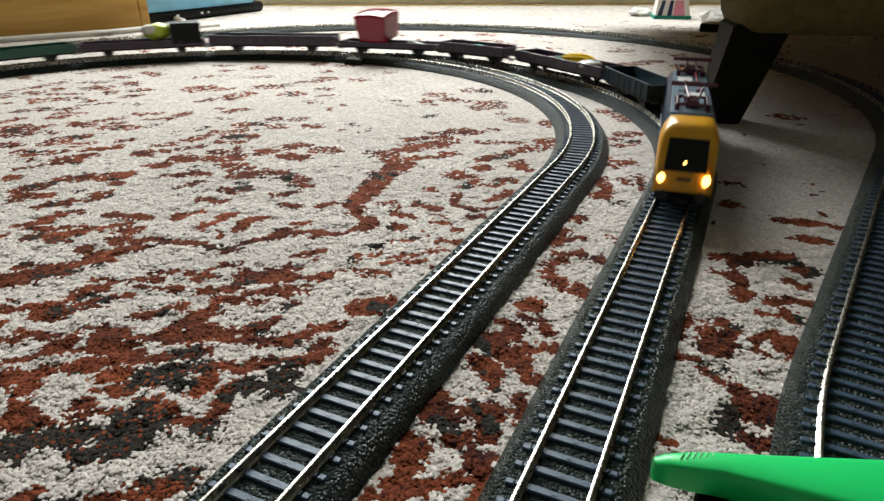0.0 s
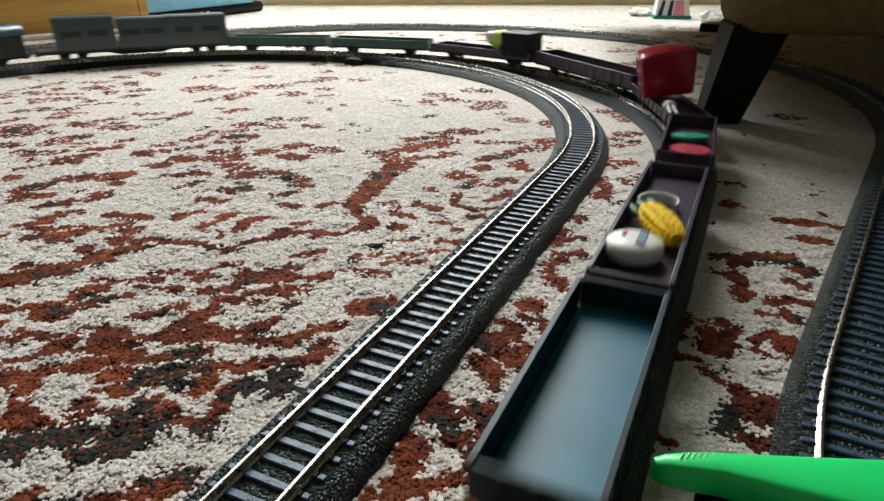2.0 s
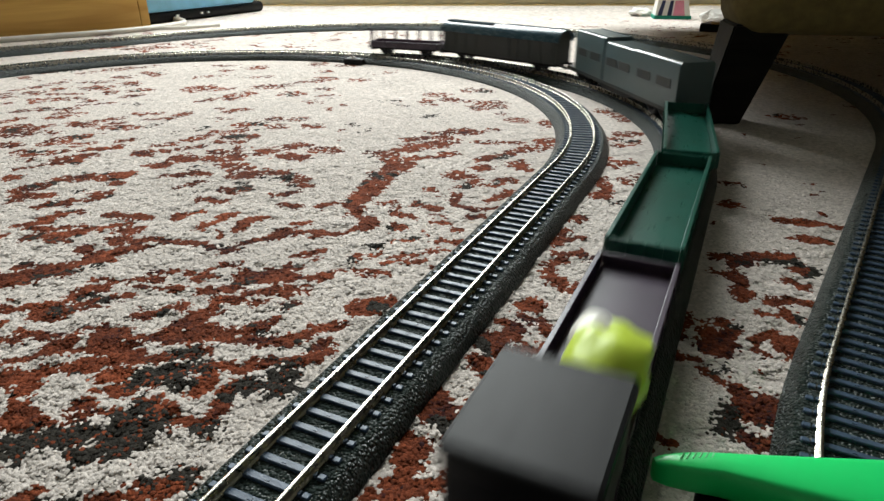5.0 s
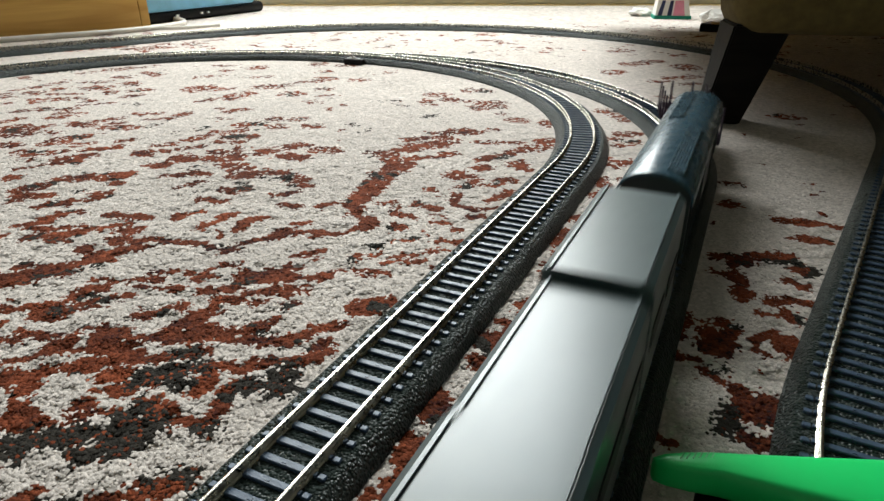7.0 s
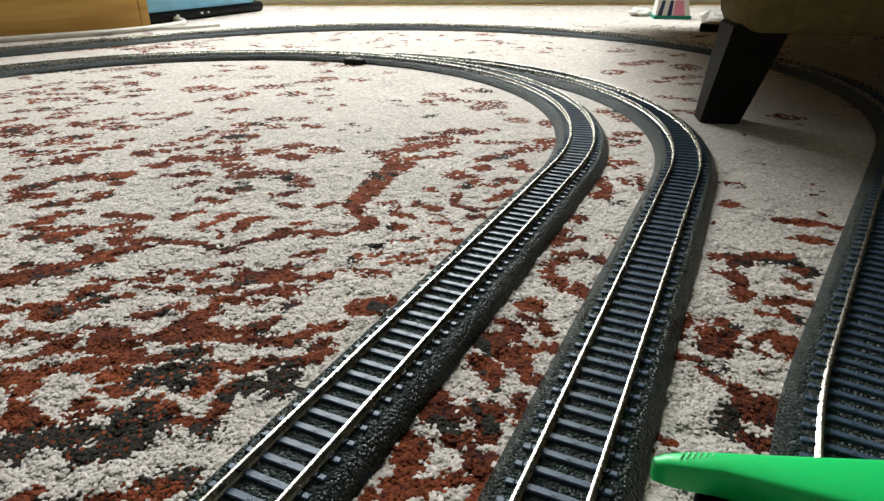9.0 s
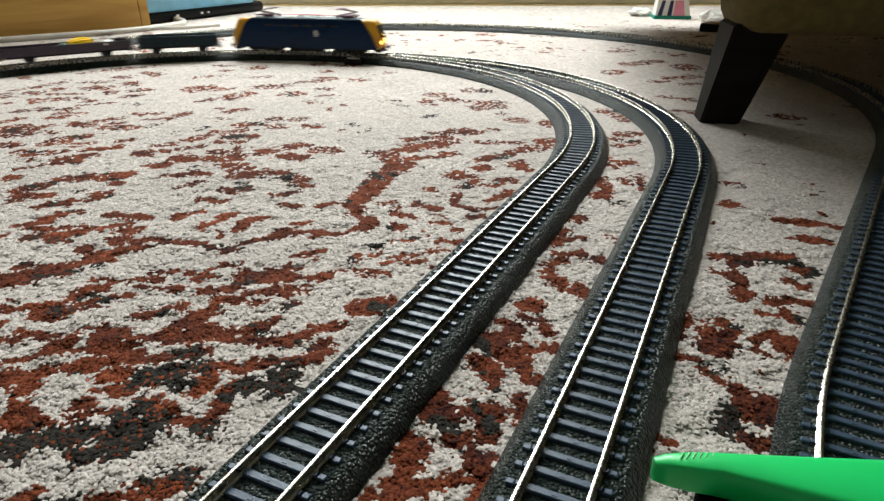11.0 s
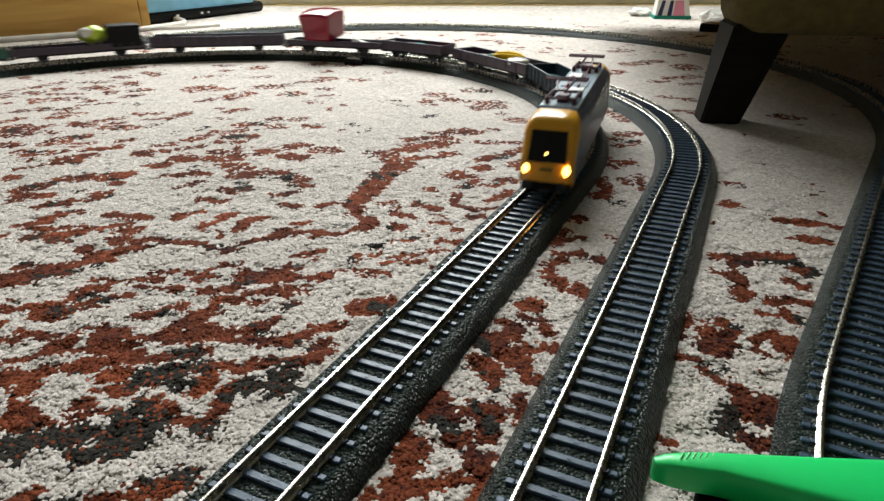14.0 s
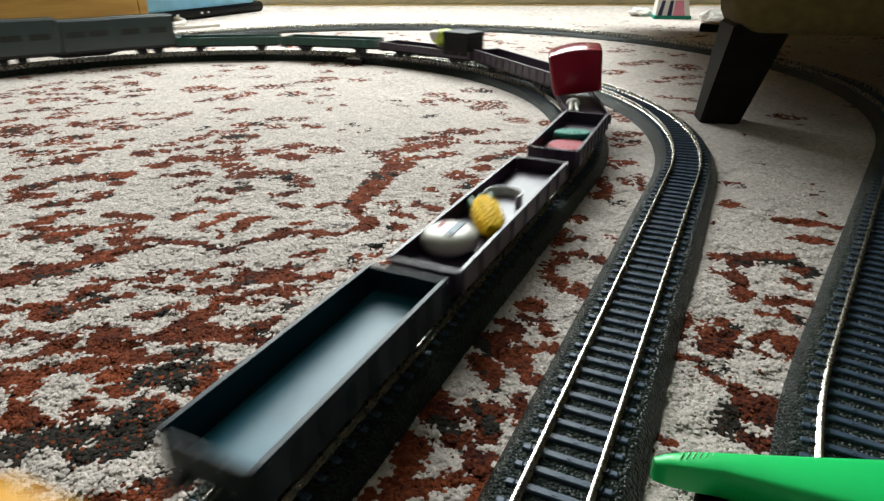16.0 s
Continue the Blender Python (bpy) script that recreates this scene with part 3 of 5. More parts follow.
HOOK = [(0.051, 0.269, 0.059, 0.276, 0.0035), (0.058, 0.280, 0.068, 0.281, 0.0041), (0.077, 0.274, 0.077, 0.275, 0.0046), (0.050, 0.263, 0.051, 0.252, 0.0043), (0.053, 0.250, 0.054, 0.248, 0.0050), (0.059, 0.247, 0.061, 0.239, 0.0042), (0.037, 0.232, 0.039, 0.231, 0.0051), (0.041, 0.223, 0.041, 0.210, 0.0031), (0.026, 0.218, 0.029, 0.210, 0.0038), (0.019, 0.209, 0.023, 0.207, 0.0044), (0.018, 0.204, 0.022, 0.197, 0.0056), (0.026, 0.195, 0.039, 0.200, 0.0041), (0.032, 0.222, 0.034, 0.221, 0.0033), (0.026, 0.190, 0.030, 0.192, 0.0048), (0.014, 0.191, 0.017, 0.181, 0.0049), (0.029, 0.188, 0.032, 0.178, 0.0035), (0.016, 0.176, 0.017, 0.177, 0.0033)]
TUFTS = [(0.011, 0.166, 0.016, 0.163, 0.0041), (0.013, 0.157, 0.013, 0.158, 0.0038), (0.026, 0.169, 0.024, 0.160, 0.0033), (-0.005, 0.172, 0.001, 0.160, 0.0060), (0.005, 0.162, 0.010, 0.163, 0.0039), (0.012, 0.162, 0.013, 0.153, 0.0044), (0.001, 0.152, 0.006, 0.151, 0.0036), (-0.011, 0.153, -0.007, 0.145, 0.0035), (-0.012, 0.145, -0.009, 0.139, 0.0038), (0.008, 0.144, 0.012, 0.142, 0.0039), (-0.002, 0.134, 0.009, 0.136, 0.0032), (0.009, 0.141, 0.015, 0.134, 0.0026), (-0.013, 0.133, -0.006, 0.131, 0.0041), (-0.019, 0.128, -0.011, 0.128, 0.0031), (0.012, 0.129, 0.010, 0.129, 0.0035)]
PALMETTE = [(0.138, 0.271, 0.146, 0.276, 0.0052), (0.151, 0.277, 0.163, 0.275, 0.0059), (0.130, 0.261, 0.132, 0.259, 0.0059), (0.135, 0.257, 0.130, 0.239, 0.0036), (0.168, 0.265, 0.169, 0.264, 0.0073), (0.158, 0.249, 0.158, 0.250, 0.0063), (0.141, 0.234, 0.153, 0.232, 0.0035), (0.132, 0.278, 0.138, 0.280, 0.0028), (0.106, 0.217, 0.112, 0.218, 0.0037), (0.104, 0.210, 0.101, 0.197, 0.0057), (0.113, 0.214, 0.106, 0.202, 0.0043), (0.132, 0.225, 0.141, 0.225, 0.0034), (0.142, 0.221, 0.144, 0.218, 0.0042), (0.126, 0.207, 0.127, 0.207, 0.0042), (0.128, 0.202, 0.129, 0.193, 0.0051)]
TENDRIL = [(0.085, 0.193, 0.090, 0.192, 0.0028), (0.092, 0.185, 0.096, 0.181, 0.0034), (0.099, 0.174, 0.101, 0.173, 0.0049), (0.100, 0.166, 0.107, 0.165, 0.0059), (0.101, 0.158, 0.105, 0.156, 0.0044), (0.094, 0.152, 0.096, 0.149, 0.0030), (0.101, 0.149, 0.104, 0.151, 0.0036), (0.067, 0.150, 0.069, 0.148, 0.0025), (0.099, 0.223, 0.091, 0.206, 0.0023), (0.178, 0.388, 0.190, 0.386, 0.0036), (0.166, 0.348, 0.169, 0.347, 0.0058), (0.186, 0.325, 0.209, 0.317, 0.0043), (0.213, 0.314, 0.214, 0.315, 0.0041), (0.185, 0.299, 0.197, 0.295, 0.0045), (0.133, 0.279, 0.141, 0.277, 0.0028), (0.163, 0.279, 0.166, 0.280, 0.0041)]
DRIFT = [(0.207, 0.792, 0.214, 0.799, 0.0137), (0.245, 0.852, 0.284, 0.876, 0.0133), (0.308, 0.828, 0.311, 0.837, 0.0195), (0.264, 0.751, 0.297, 0.764, 0.0106), (0.237, 0.732, 0.251, 0.736, 0.0064), (0.225, 0.651, 0.249, 0.630, 0.0066), (0.217, 0.589, 0.231, 0.581, 0.0069), (0.269, 0.715, 0.283, 0.720, 0.0061), (0.260, 0.971, 0.263, 0.968, 0.0101), (0.331, 0.931, 0.335, 0.931, 0.0123), (-0.546, 0.982, -0.495, 1.030, 0.0141), (-0.465, 1.002, -0.419, 1.021, 0.0109), (-0.398, 1.049, -0.404, 1.064, 0.0144), (-0.405, 1.093, -0.366, 1.104, 0.0102), (0.302, 0.565, 0.311, 0.561, 0.0099)]
SPECKS = [(-0.161, 0.540, -0.159, 0.539, 0.0039), (-0.152, 0.518, -0.153, 0.519, 0.0037), (-0.165, 0.499, -0.159, 0.499, 0.0041), (-0.168, 0.419, -0.168, 0.419, 0.0039), (-0.249, 0.535, -0.248, 0.536, 0.0015), (-0.218, 0.509, -0.218, 0.509, 0.0017), (-0.197, 0.527, -0.196, 0.529, 0.0015), (-0.204, 0.519, -0.204, 0.520, 0.0015), (-0.079, 0.538, -0.077, 0.539, 0.0022), (-0.063, 0.513, -0.063, 0.514, 0.0014), (-0.038, 0.611, -0.038, 0.611, 0.0024), (-0.013, 0.566, -0.009, 0.569, 0.0021), (-0.050, 0.634, -0.049, 0.634, 0.0017), (-0.296, 0.616, -0.297, 0.618, 0.0024), (-0.355, 0.516, -0.359, 0.522, 0.0045), (-0.291, 0.499, -0.292, 0.500, 0.0034), (-0.484, 0.788, -0.444, 0.823, 0.0039), (-0.185, 0.258, -0.162, 0.268, 0.0018), (-0.115, 0.289, -0.112, 0.290, 0.0019)]
SHADES = [(-0.108, 0.396, -0.105, 0.396, 0.0046), (-0.127, 0.383, -0.123, 0.377, 0.0034), (-0.094, 0.381, -0.095, 0.383, 0.0024), (-0.015, 0.351, -0.015, 0.352, 0.0025), (-0.034, 0.290, -0.028, 0.295, 0.0014), (0.103, 0.352, 0.104, 0.352, 0.0019), (-0.153, 0.241, -0.148, 0.240, 0.0016), (-0.089, 0.250, -0.087, 0.251, 0.0030), (-0.060, 0.188, -0.051, 0.189, 0.0030), (-0.159, 0.226, -0.155, 0.225, 0.0018), (0.091, 0.166, 0.089, 0.156, 0.0027), (0.143, 0.278, 0.148, 0.279, 0.0020), (0.096, 0.186, 0.098, 0.185, 0.0021), (-0.153, 0.370, -0.152, 0.371, 0.0008), (-0.226, 0.371, -0.226, 0.372, 0.0020)]
COALS = [(-0.128, 0.148, -0.129, 0.149, 0.0072), (-0.121, 0.152, -0.096, 0.153, 0.0061), (-0.109, 0.145, -0.097, 0.145, 0.0044), (-0.101, 0.160, -0.097, 0.164, 0.0060), (-0.094, 0.157, -0.093, 0.157, 0.0078), (-0.102, 0.182, -0.094, 0.182, 0.0073), (-0.090, 0.187, -0.085, 0.186, 0.0033), (-0.098, 0.193, -0.091, 0.194, 0.0026), (-0.065, 0.179, -0.055, 0.182, 0.0058), (-0.055, 0.172, -0.050, 0.174, 0.0037), (-0.076, 0.155, -0.073, 0.156, 0.0027), (-0.082, 0.134, -0.071, 0.137, 0.0023), (-0.107, 0.127, -0.097, 0.126, 0.0017), (-0.072, 0.134, -0.067, 0.128, 0.0020), (-0.090, 0.180, -0.088, 0.188, 0.0029)]
RUST_MOTIFS = VINE + SPRAY + PETALS + THICKET + BLOSSOM + SEEDS + TWIGS + STEM + RINGLET + BUDS + FRONDS + WREATH + GARLAND + CROWN + SCATTER + BOUGH + HEDGE + ROOTS + FRINGE + BRIAR + HOOK + TUFTS + PALMETTE + TENDRIL + DRIFT
COAL_MOTIFS = SPECKS + SHADES + COALS


def lattice(x, y, seed):
    """Smooth value noise between -1 and 1."""
    table = np.random.RandomState(seed).rand(256, 256) * 2 - 1
    xi, yi = np.floor(x).astype(int), np.floor(y).astype(int)
    fx, fy = x - xi, y - yi
    fx, fy = fx * fx * (3 - 2 * fx), fy * fy * (3 - 2 * fy)
    g = lambda a, b: table[a % 256, b % 256]
    return (g(xi, yi) * (1 - fx) + g(xi + 1, yi) * fx) * (1 - fy) + (g(xi, yi + 1) * (1 - fx) + g(xi + 1, yi + 1) * fx) * fy


def stroke_field(x, y, strokes):
    d = np.full(x.shape, 9.0)
    for x0, y0, x1, y1, r in strokes:
        dx, dy = x1 - x0, y1 - y0
        k = np.clip(((x - x0) * dx + (y - y0) * dy) / (dx * dx + dy * dy + 1e-9), 0, 1)
        d = np.minimum(d, np.hypot(x - x0 - k * dx, y - y0 - k * dy) - r)
    return d


def pile_colours(x, y, seed):
    """Colour of the pile at carpet places: cream, rust brown or charcoal."""
    rnd = np.random.RandomState(seed)
    wx = x + 0.0014 * lattice(x * 90, y * 90, 1) + 0.0012 * lattice(x * 260, y * 260, 2)
    wy = y + 0.0014 * lattice(x * 90, y * 90, 3) + 0.0012 * lattice(x * 260, y * 260, 4)
    brown = stroke_field(wx, wy, RUST_MOTIFS)
    dark = stroke_field(wx, wy, COAL_MOTIFS)
    wild = np.clip(lattice(x * 45, y * 45, 16), 0, 1)
    brown += wild * 0.002 * lattice(x * 230, y * 230, 17)
    coarse = 0.55 + 1.7 * np.clip(y - 0.25, 0, 0.8)
    ragged = coarse * (0.0022 * lattice(x * 420, y * 420, 5) + 0.0018 * lattice(x * 160, y * 160, 15) + 0.0013 * rnd.randn(len(x)))
    is_brown = brown + ragged < 0.0
    # fine broken scrolls where the large pattern thins out
    n1 = lattice(x * 34 + 3, y * 30, 6) + 0.8 * lattice(x * 85, y * 75, 7) + 0.6 * lattice(x * 200, y * 190, 8)
    far = np.clip((y - 0.95) / 0.1, 0, 1)
    charted = (np.abs(x) < 0.70 * y + 0.04) & (y > 0.11) & (y < 0.95)     # where the motifs stand
    is_brown |= (n1 + 0.25 * lattice(x * 420, y * 420, 9)) > 1.02 + 0.40 * charted - 0.22 * far + 3.0 * np.clip(y - 1.22, 0, 1)
    is_brown &= rnd.rand(len(x)) > 0.30 * np.clip((y - 0.35) / 0.3, 0, 1)      # cream mixed in with distance: glare on the far pile put into its colour
    charred = dark + 2.0 * ragged < 0.0
    is_brown |= charred
    is_dark = (charred & (rnd.rand(len(x)) > 0.10)) | (is_brown & (lattice(x * 70, y * 70, 10) + 0.5 * lattice(x * 200, y * 200, 11) > 0.85))
    col = np.ones((len(x), 4))
    cream, rust, coal = np.array([0.635, 0.568, 0.520]), np.array([0.152, 0.036, 0.014]), np.array([0.030, 0.026, 0.021])
    col[:, :3] = cream
    col[is_brown, :3] = (rust * (1.0 + 0.45 * lattice(x * 55, y * 55, 18) + 0.35 * lattice(x * 170, y * 170, 19) + 0.22 * rnd.randn(len(x)))[:, None])[is_brown]
    col[is_dark, :3] = coal
    col[:, :3] *= (1 + 0.06 * lattice(x * 18, y * 18, 12) + 0.04 * rnd.randn(len(x)))[:, None]
    return np.clip(col, 0.01, 0.9)


def carpet_mesh(name, co, faces, col):
    me = bpy.data.meshes.new(name)
    k = faces.shape[1]
    me.vertices.add(len(co))
    me.vertices.foreach_set("co", co.ravel())
    me.loops.add(faces.size)
    me.loops.foreach_set("vertex_index", faces.ravel())
    me.polygons.add(len(faces))
    me.polygons.foreach_set("loop_start", np.arange(0, faces.size, k))
    me.update(calc_edges=True)
    at = me.color_attributes.new("pile", "FLOAT_COLOR", "POINT")
    at.data.foreach_set("color", col.ravel())
    me.materials.append(CARPET)
    me.validate()
    return me


def build_carpet():
    nx, ny = 330, 300
    gx, gy = np.meshgrid(np.linspace(-1.35, 1.55, nx), np.linspace(-0.75, 1.82, ny))
    x, y = gx.ravel(), gy.ravel()
    z = -0.0026 + 0.0008 * lattice(x * 60, y * 60, 20)
    idx = np.arange(nx * ny).reshape(ny, nx)
    faces = np.stack([idx[:-1, :-1], idx[:-1, 1:], idx[1:, 1:], idx[1:, :-1]], -1).reshape(-1, 4)
    base = new("carpet", carpet_mesh("carpet", np.stack([x, y, z], 1), faces, pile_colours(x, y, 1)))
    tagged(base, "cream tufted carpet with rust brown scroll pattern", "carpet")
    base.data.polygons.foreach_set("use_smooth", np.ones(len(base.data.polygons), dtype=bool))
    # tufts of the pile, finer where they are seen from near
    rnd = np.random.RandomState(5)
    cos, fcs, cls, start = [], [], [], 0
    for y0, y1, step in ((0.07, 0.24, 0.00086), (0.24, 0.40, 0.00118), (0.40, 0.62, 0.0017), (0.62, 0.92, 0.0025), (0.92, 1.35, 0.0042), (1.35, 1.82, 0.0080)):
        w = 0.76 * y1 + 0.09
        gx, gy = np.meshgrid(np.arange(-w, w, step), np.arange(y0, y1, step))
        x, y = gx.ravel() + rnd.uniform(-0.45, 0.45, gx.size) * step, gy.ravel() + rnd.uniform(-0.45, 0.45, gx.size) * step
        keep = np.abs(x) < 0.76 * y + 0.06
        x, y = x[keep], y[keep]
        n = len(x)
        r = step * rnd.uniform(0.85, 1.30, n)
        flat = np.clip(1.0 - 1.4 * y, 0.12, 0.8)          # relief lowered with distance so that far tufts shade each other less
        top = flat * (rnd.uniform(-0.0004, 0.0004, n) + 0.0015 * lattice(x * 150, y * 150, 21) + 0.0008 * lattice(x * 380, y * 380, 22))
        lean = rnd.randn(n, 2) * step * 0.35
        a = rnd.uniform(0, 6.28, n)
        v = np.zeros((n, 6, 3))
        for k in range(5):
            v[:, k, 0] = x + r * np.cos(a + k * 1.2566)
            v[:, k, 1] = y + r * np.sin(a + k * 1.2566)
            v[:, k, 2] = top - (0.60 * step + 0.0003 * rnd.rand(n)) * flat
        v[:, 5, 0], v[:, 5, 1], v[:, 5, 2] = x + lean[:, 0], y + lean[:, 1], top
        f = np.array([(k, (k + 1) % 5, 5) for k in range(5)])
        cos.append(v.reshape(-1, 3))
        fcs.append((f[None] + (np.arange(n) * 6)[:, None, None] + start).reshape(-1, 3))
        cls.append(np.repeat(pile_colours(x, y, 2), 6, axis=0))
        start += n * 6
    pile = new("carpet_pile", carpet_mesh("carpet_pile", np.concatenate(cos), np.concatenate(fcs), np.concatenate(cls)))
    pile.parent = base
    tagged(pile, "cream and rust brown tufts of carpet pile", kind="stuff")
    pile.data.polygons.foreach_set("use_smooth", np.ones(len(pile.data.polygons), dtype=bool))


# ---- the room ----
WALL_Y = 1.96
WIN_X0, WIN_X1, WIN_Z0, WIN_Z1 = -0.95, 0.60, 0.60, 1.94


def structure(name, bm, mat, label, category):
    return tagged(part(name, bm, mat), label, category, kind="structure")


def build_room():
    structure("floor", boxes((-2.6, 2.8, -2.4, WALL_Y, -0.06, -0.005)), FLOORWOOD, "honey coloured laminate floor", "floor")
    structure("wall_north", boxes((-2.6, WIN_X0, WALL_Y, WALL_Y + 0.2, -0.06, 2.5), (WIN_X1, 2.8, WALL_Y, WALL_Y + 0.2, -0.06, 2.5),
                                  (WIN_X0, WIN_X1, WALL_Y, WALL_Y + 0.2, -0.06, WIN_Z0), (WIN_X0, WIN_X1, WALL_Y, WALL_Y + 0.2, WIN_Z1, 2.5)), PLASTER, "grey plaster wall with a wide window opening", "wall")
    structure("wall_south", boxes((-2.6, 2.8, -2.6, -2.4, -0.06, 2.5)), PLASTER, "grey plaster wall", "wall")
    structure("wall_west", boxes((-2.8, -2.6, -2.6, WALL_Y + 0.2, -0.06, 2.5)), PLASTER, "grey plaster wall", "wall")
    structure("wall_east", boxes((2.8, 3.0, -2.6, WALL_Y + 0.2, -0.06, 2.5)), PLASTER, "grey plaster wall", "wall")
    structure("ceiling", boxes((-2.8, 3.0, -2.6, WALL_Y + 0.2, 2.5, 2.6)), PLASTER, "white plaster ceiling", "ceiling")
    structure("baseboard", boxes((-2.6, 2.8, WALL_Y - 0.018, WALL_Y - 0.002, -0.005, 0.07), bevel=0.003), WHITE, "white painted baseboard", "baseboard")
    win = tagged(new("window_1"), "wide white framed window", "window", kind="structure")
    y0, y1 = WALL_Y + 0.06, WALL_Y + 0.12
    mid = (WIN_X0 + WIN_X1) / 2
    for x in (WIN_X0, mid - 0.03, WIN_X1 - 0.06):
        part("window_frame", boxes((x, x + 0.06, y0, y1, WIN_Z0, WIN_Z1), bevel=0.004), WHITE, win)
    for z in (WIN_Z0, WIN_Z1 - 0.06):
        for x0, x1 in ((WIN_X0 + 0.06, mid - 0.03), (mid + 0.03, WIN_X1 - 0.06)):
            part("window_rail", boxes((x0, x1, y0, y1, z, z + 0.06), bevel=0.004), WHITE, win)


def build_cabinet():
    """Varnished pine cabinet standing askew beside the track."""
    thing = tagged(new("cabinet"), "varnished honey pine cabinet standing on the carpet", "cabinet")
    ang = math.atan2(1.272 - 1.075, -0.55 + 0.724)
    thing.matrix_world = Matrix.Translation((-0.550, 1.272, 0)) @ Matrix.Rotation(ang, 4, "Z")
    part("side_panel", boxes((-0.70, -0.018, 0.0, 0.018, 0.0, 0.62), bevel=0.002), PINE, thing)
    part("front_panel", boxes((-0.018, 0.0, 0.0, 0.42, 0.0, 0.62), bevel=0.002), PINE, thing)
    part("top", boxes((-0.72, 0.015, -0.015, 0.44, 0.62, 0.64), bevel=0.003), PINE, thing)
    part("back_panel", boxes((-0.70, -0.018, 0.40, 0.42, 0.0, 0.62)), PINE, thing)


def tube(points, r, res=5):
    cu = bpy.data.curves.new("tube", "CURVE")
    cu.dimensions, cu.bevel_depth, cu.bevel_resolution = "3D", r, res
    sp = cu.splines.new("BEZIER")
    sp.bezier_points.add(len(points) - 1)
    for bp, c in zip(sp.bezier_points, points):
        bp.co, bp.handle_left_type, bp.handle_right_type = c, "AUTO", "AUTO"
    tmp = bpy.data.objects.new("tube", cu)
    me = bpy.data.meshes.new_from_object(tmp)
    bpy.data.objects.remove(tmp)
    me.polygons.foreach_set("use_smooth", np.ones(len(me.polygons), dtype=bool))
    return me


def build_cable():
    me = tube([(-1.05, 0.80, 0.0045), (-0.80, 0.995, 0.0045), (-0.66, 1.115, 0.0045), (-0.58, 1.185, 0.0045), (-0.525, 1.275, 0.0045), (-0.520, 1.36, 0.0045), (-0.60, 1.43, 0.007), (-0.72, 1.50, 0.006)], 0.0048)
    me.materials.append(CABLE)
    tagged(new("cable", me), "thick white cable lying along the cabinet", "cable")
    me = tube([(-0.62, 1.17, 0.004), (-0.545, 1.235, 0.004), (-0.49, 1.25, 0.004), (-0.43, 1.30, 0.004)], 0.003)
    me.materials.append(CABLE)
    tagged(new("cable", me), "thin white cable on the carpet", "cable")


def build_blue_case():
    thing = tagged(new("storage_case"), "pale blue plastic case with black rounded base", "case")
    a, b = Vector((-0.585, 1.330)), Vector((-0.455, 1.620))
    thing.matrix_world = Matrix.Translation((a.x, a.y, 0)) @ Matrix.Rotation(math.atan2(b.y - a.y, b.x - a.x), 4, "Z")
    bm = bmesh.new()
    box(bm, -0.02, 0.37, 0.0, 0.20, 0.0, 0.024, bevel=0.011, seg=4)
    shade(part("base", bm, BLACK, thing, "black rounded base"))
    bm = bmesh.new()
    box(bm, 0.005, 0.33, -0.004, 0.19, 0.022, 0.17, bevel=0.006, seg=3)
    shade(part("body", bm, BLUE_CASE, thing))
    part("corner_trim", boxes((-0.012, 0.004, 0.004, 0.19, 0.024, 0.17), bevel=0.003), BLACK, thing)
    for x in (0.08, 0.15, 0.17):
        part("screw", boxes((x, x + 0.006, -0.0035, 0.0, 0.010, 0.014)), WHITE, thing)
    part("label_strip", boxes((0.25, 0.32, -0.006, -0.0035, 0.035, 0.065), bevel=0.001), WHITE, thing, "white strip")


def build_sofa():
    """Tan upholstered sofa on dark wooden legs."""
    thing = tagged(new("sofa"), "tan upholstered sofa on dark wooden legs", "sofa")
    thing.matrix_world = Matrix.Translation((0.226, 0.522, 0)) @ Matrix.Rotation(radians(-10), 4, "Z")
    bm = bmesh.new()
    box(bm, 0.0, 1.55, 0.03, 0.85, 0.108, 0.34, bevel=0.022, seg=5)
    for v in bm.verts:
        if v.co.z < 0.12:
            v.co.z += 0.003 * math.sin(v.co.x * 30) * math.sin(v.co.y * 22)
    shade(part("seat_base", bm, TAN, thing))
    bm = bmesh.new()
    box(bm, 0.0, 1.55, -0.012, 0.075, 0.074, 0.34, bevel=0.022, seg=5)
    shade(part("front_rail", bm, TAN, thing))
    # arms out of view, added with an overhang to shade the carpet beside
    for x in (-0.085, 1.43):
        bm = bmesh.new()
        box(bm, x, x + 0.20, -0.012, 0.85, 0.098, 0.60, bevel=0.045, seg=5)
        shade(part("unseen_armrest", bm, TAN, thing))
    for x in (0.12, 0.775):
        bm = bmesh.new()
        box(bm, x, x + 0.65, 0.0, 0.62, 0.34, 0.46, bevel=0.035, seg=4)
        shade(part("seat_cushion", bm, TAN, thing))
    bm = bmesh.new()
    box(bm, 0.0, 1.55, 0.64, 0.85, 0.34, 0.80, bevel=0.04, seg=4)
    shade(part("backrest", bm, TAN, thing))
    for x, y, top in ((0.002, 0.0, 0.082), (1.45, 0.0, 0.082), (0.26, 0.74, 0.112), (1.45, 0.74, 0.112)):
        bm = bmesh.new()
        w, d, k = 0.041, 0.052, 0.004
        loft(bm, [[(x - 0.010, y + 0.018, -0.001), (x + 0.022, y + 0.018, -0.001), (x + 0.022, y + 0.046, -0.001), (x - 0.010, y + 0.046, -0.001)],
                  [(x, y, top), (x + w + 0.002, y, top), (x + w + 0.002, y + d, top), (x, y + d, top)]])
        bmesh.ops.bevel(bm, geom=list(bm.edges), offset=0.0015, segments=2, affect="EDGES")
        part("leg", bm, DARK_WOOD, thing, "dark stained tapered wooden leg")


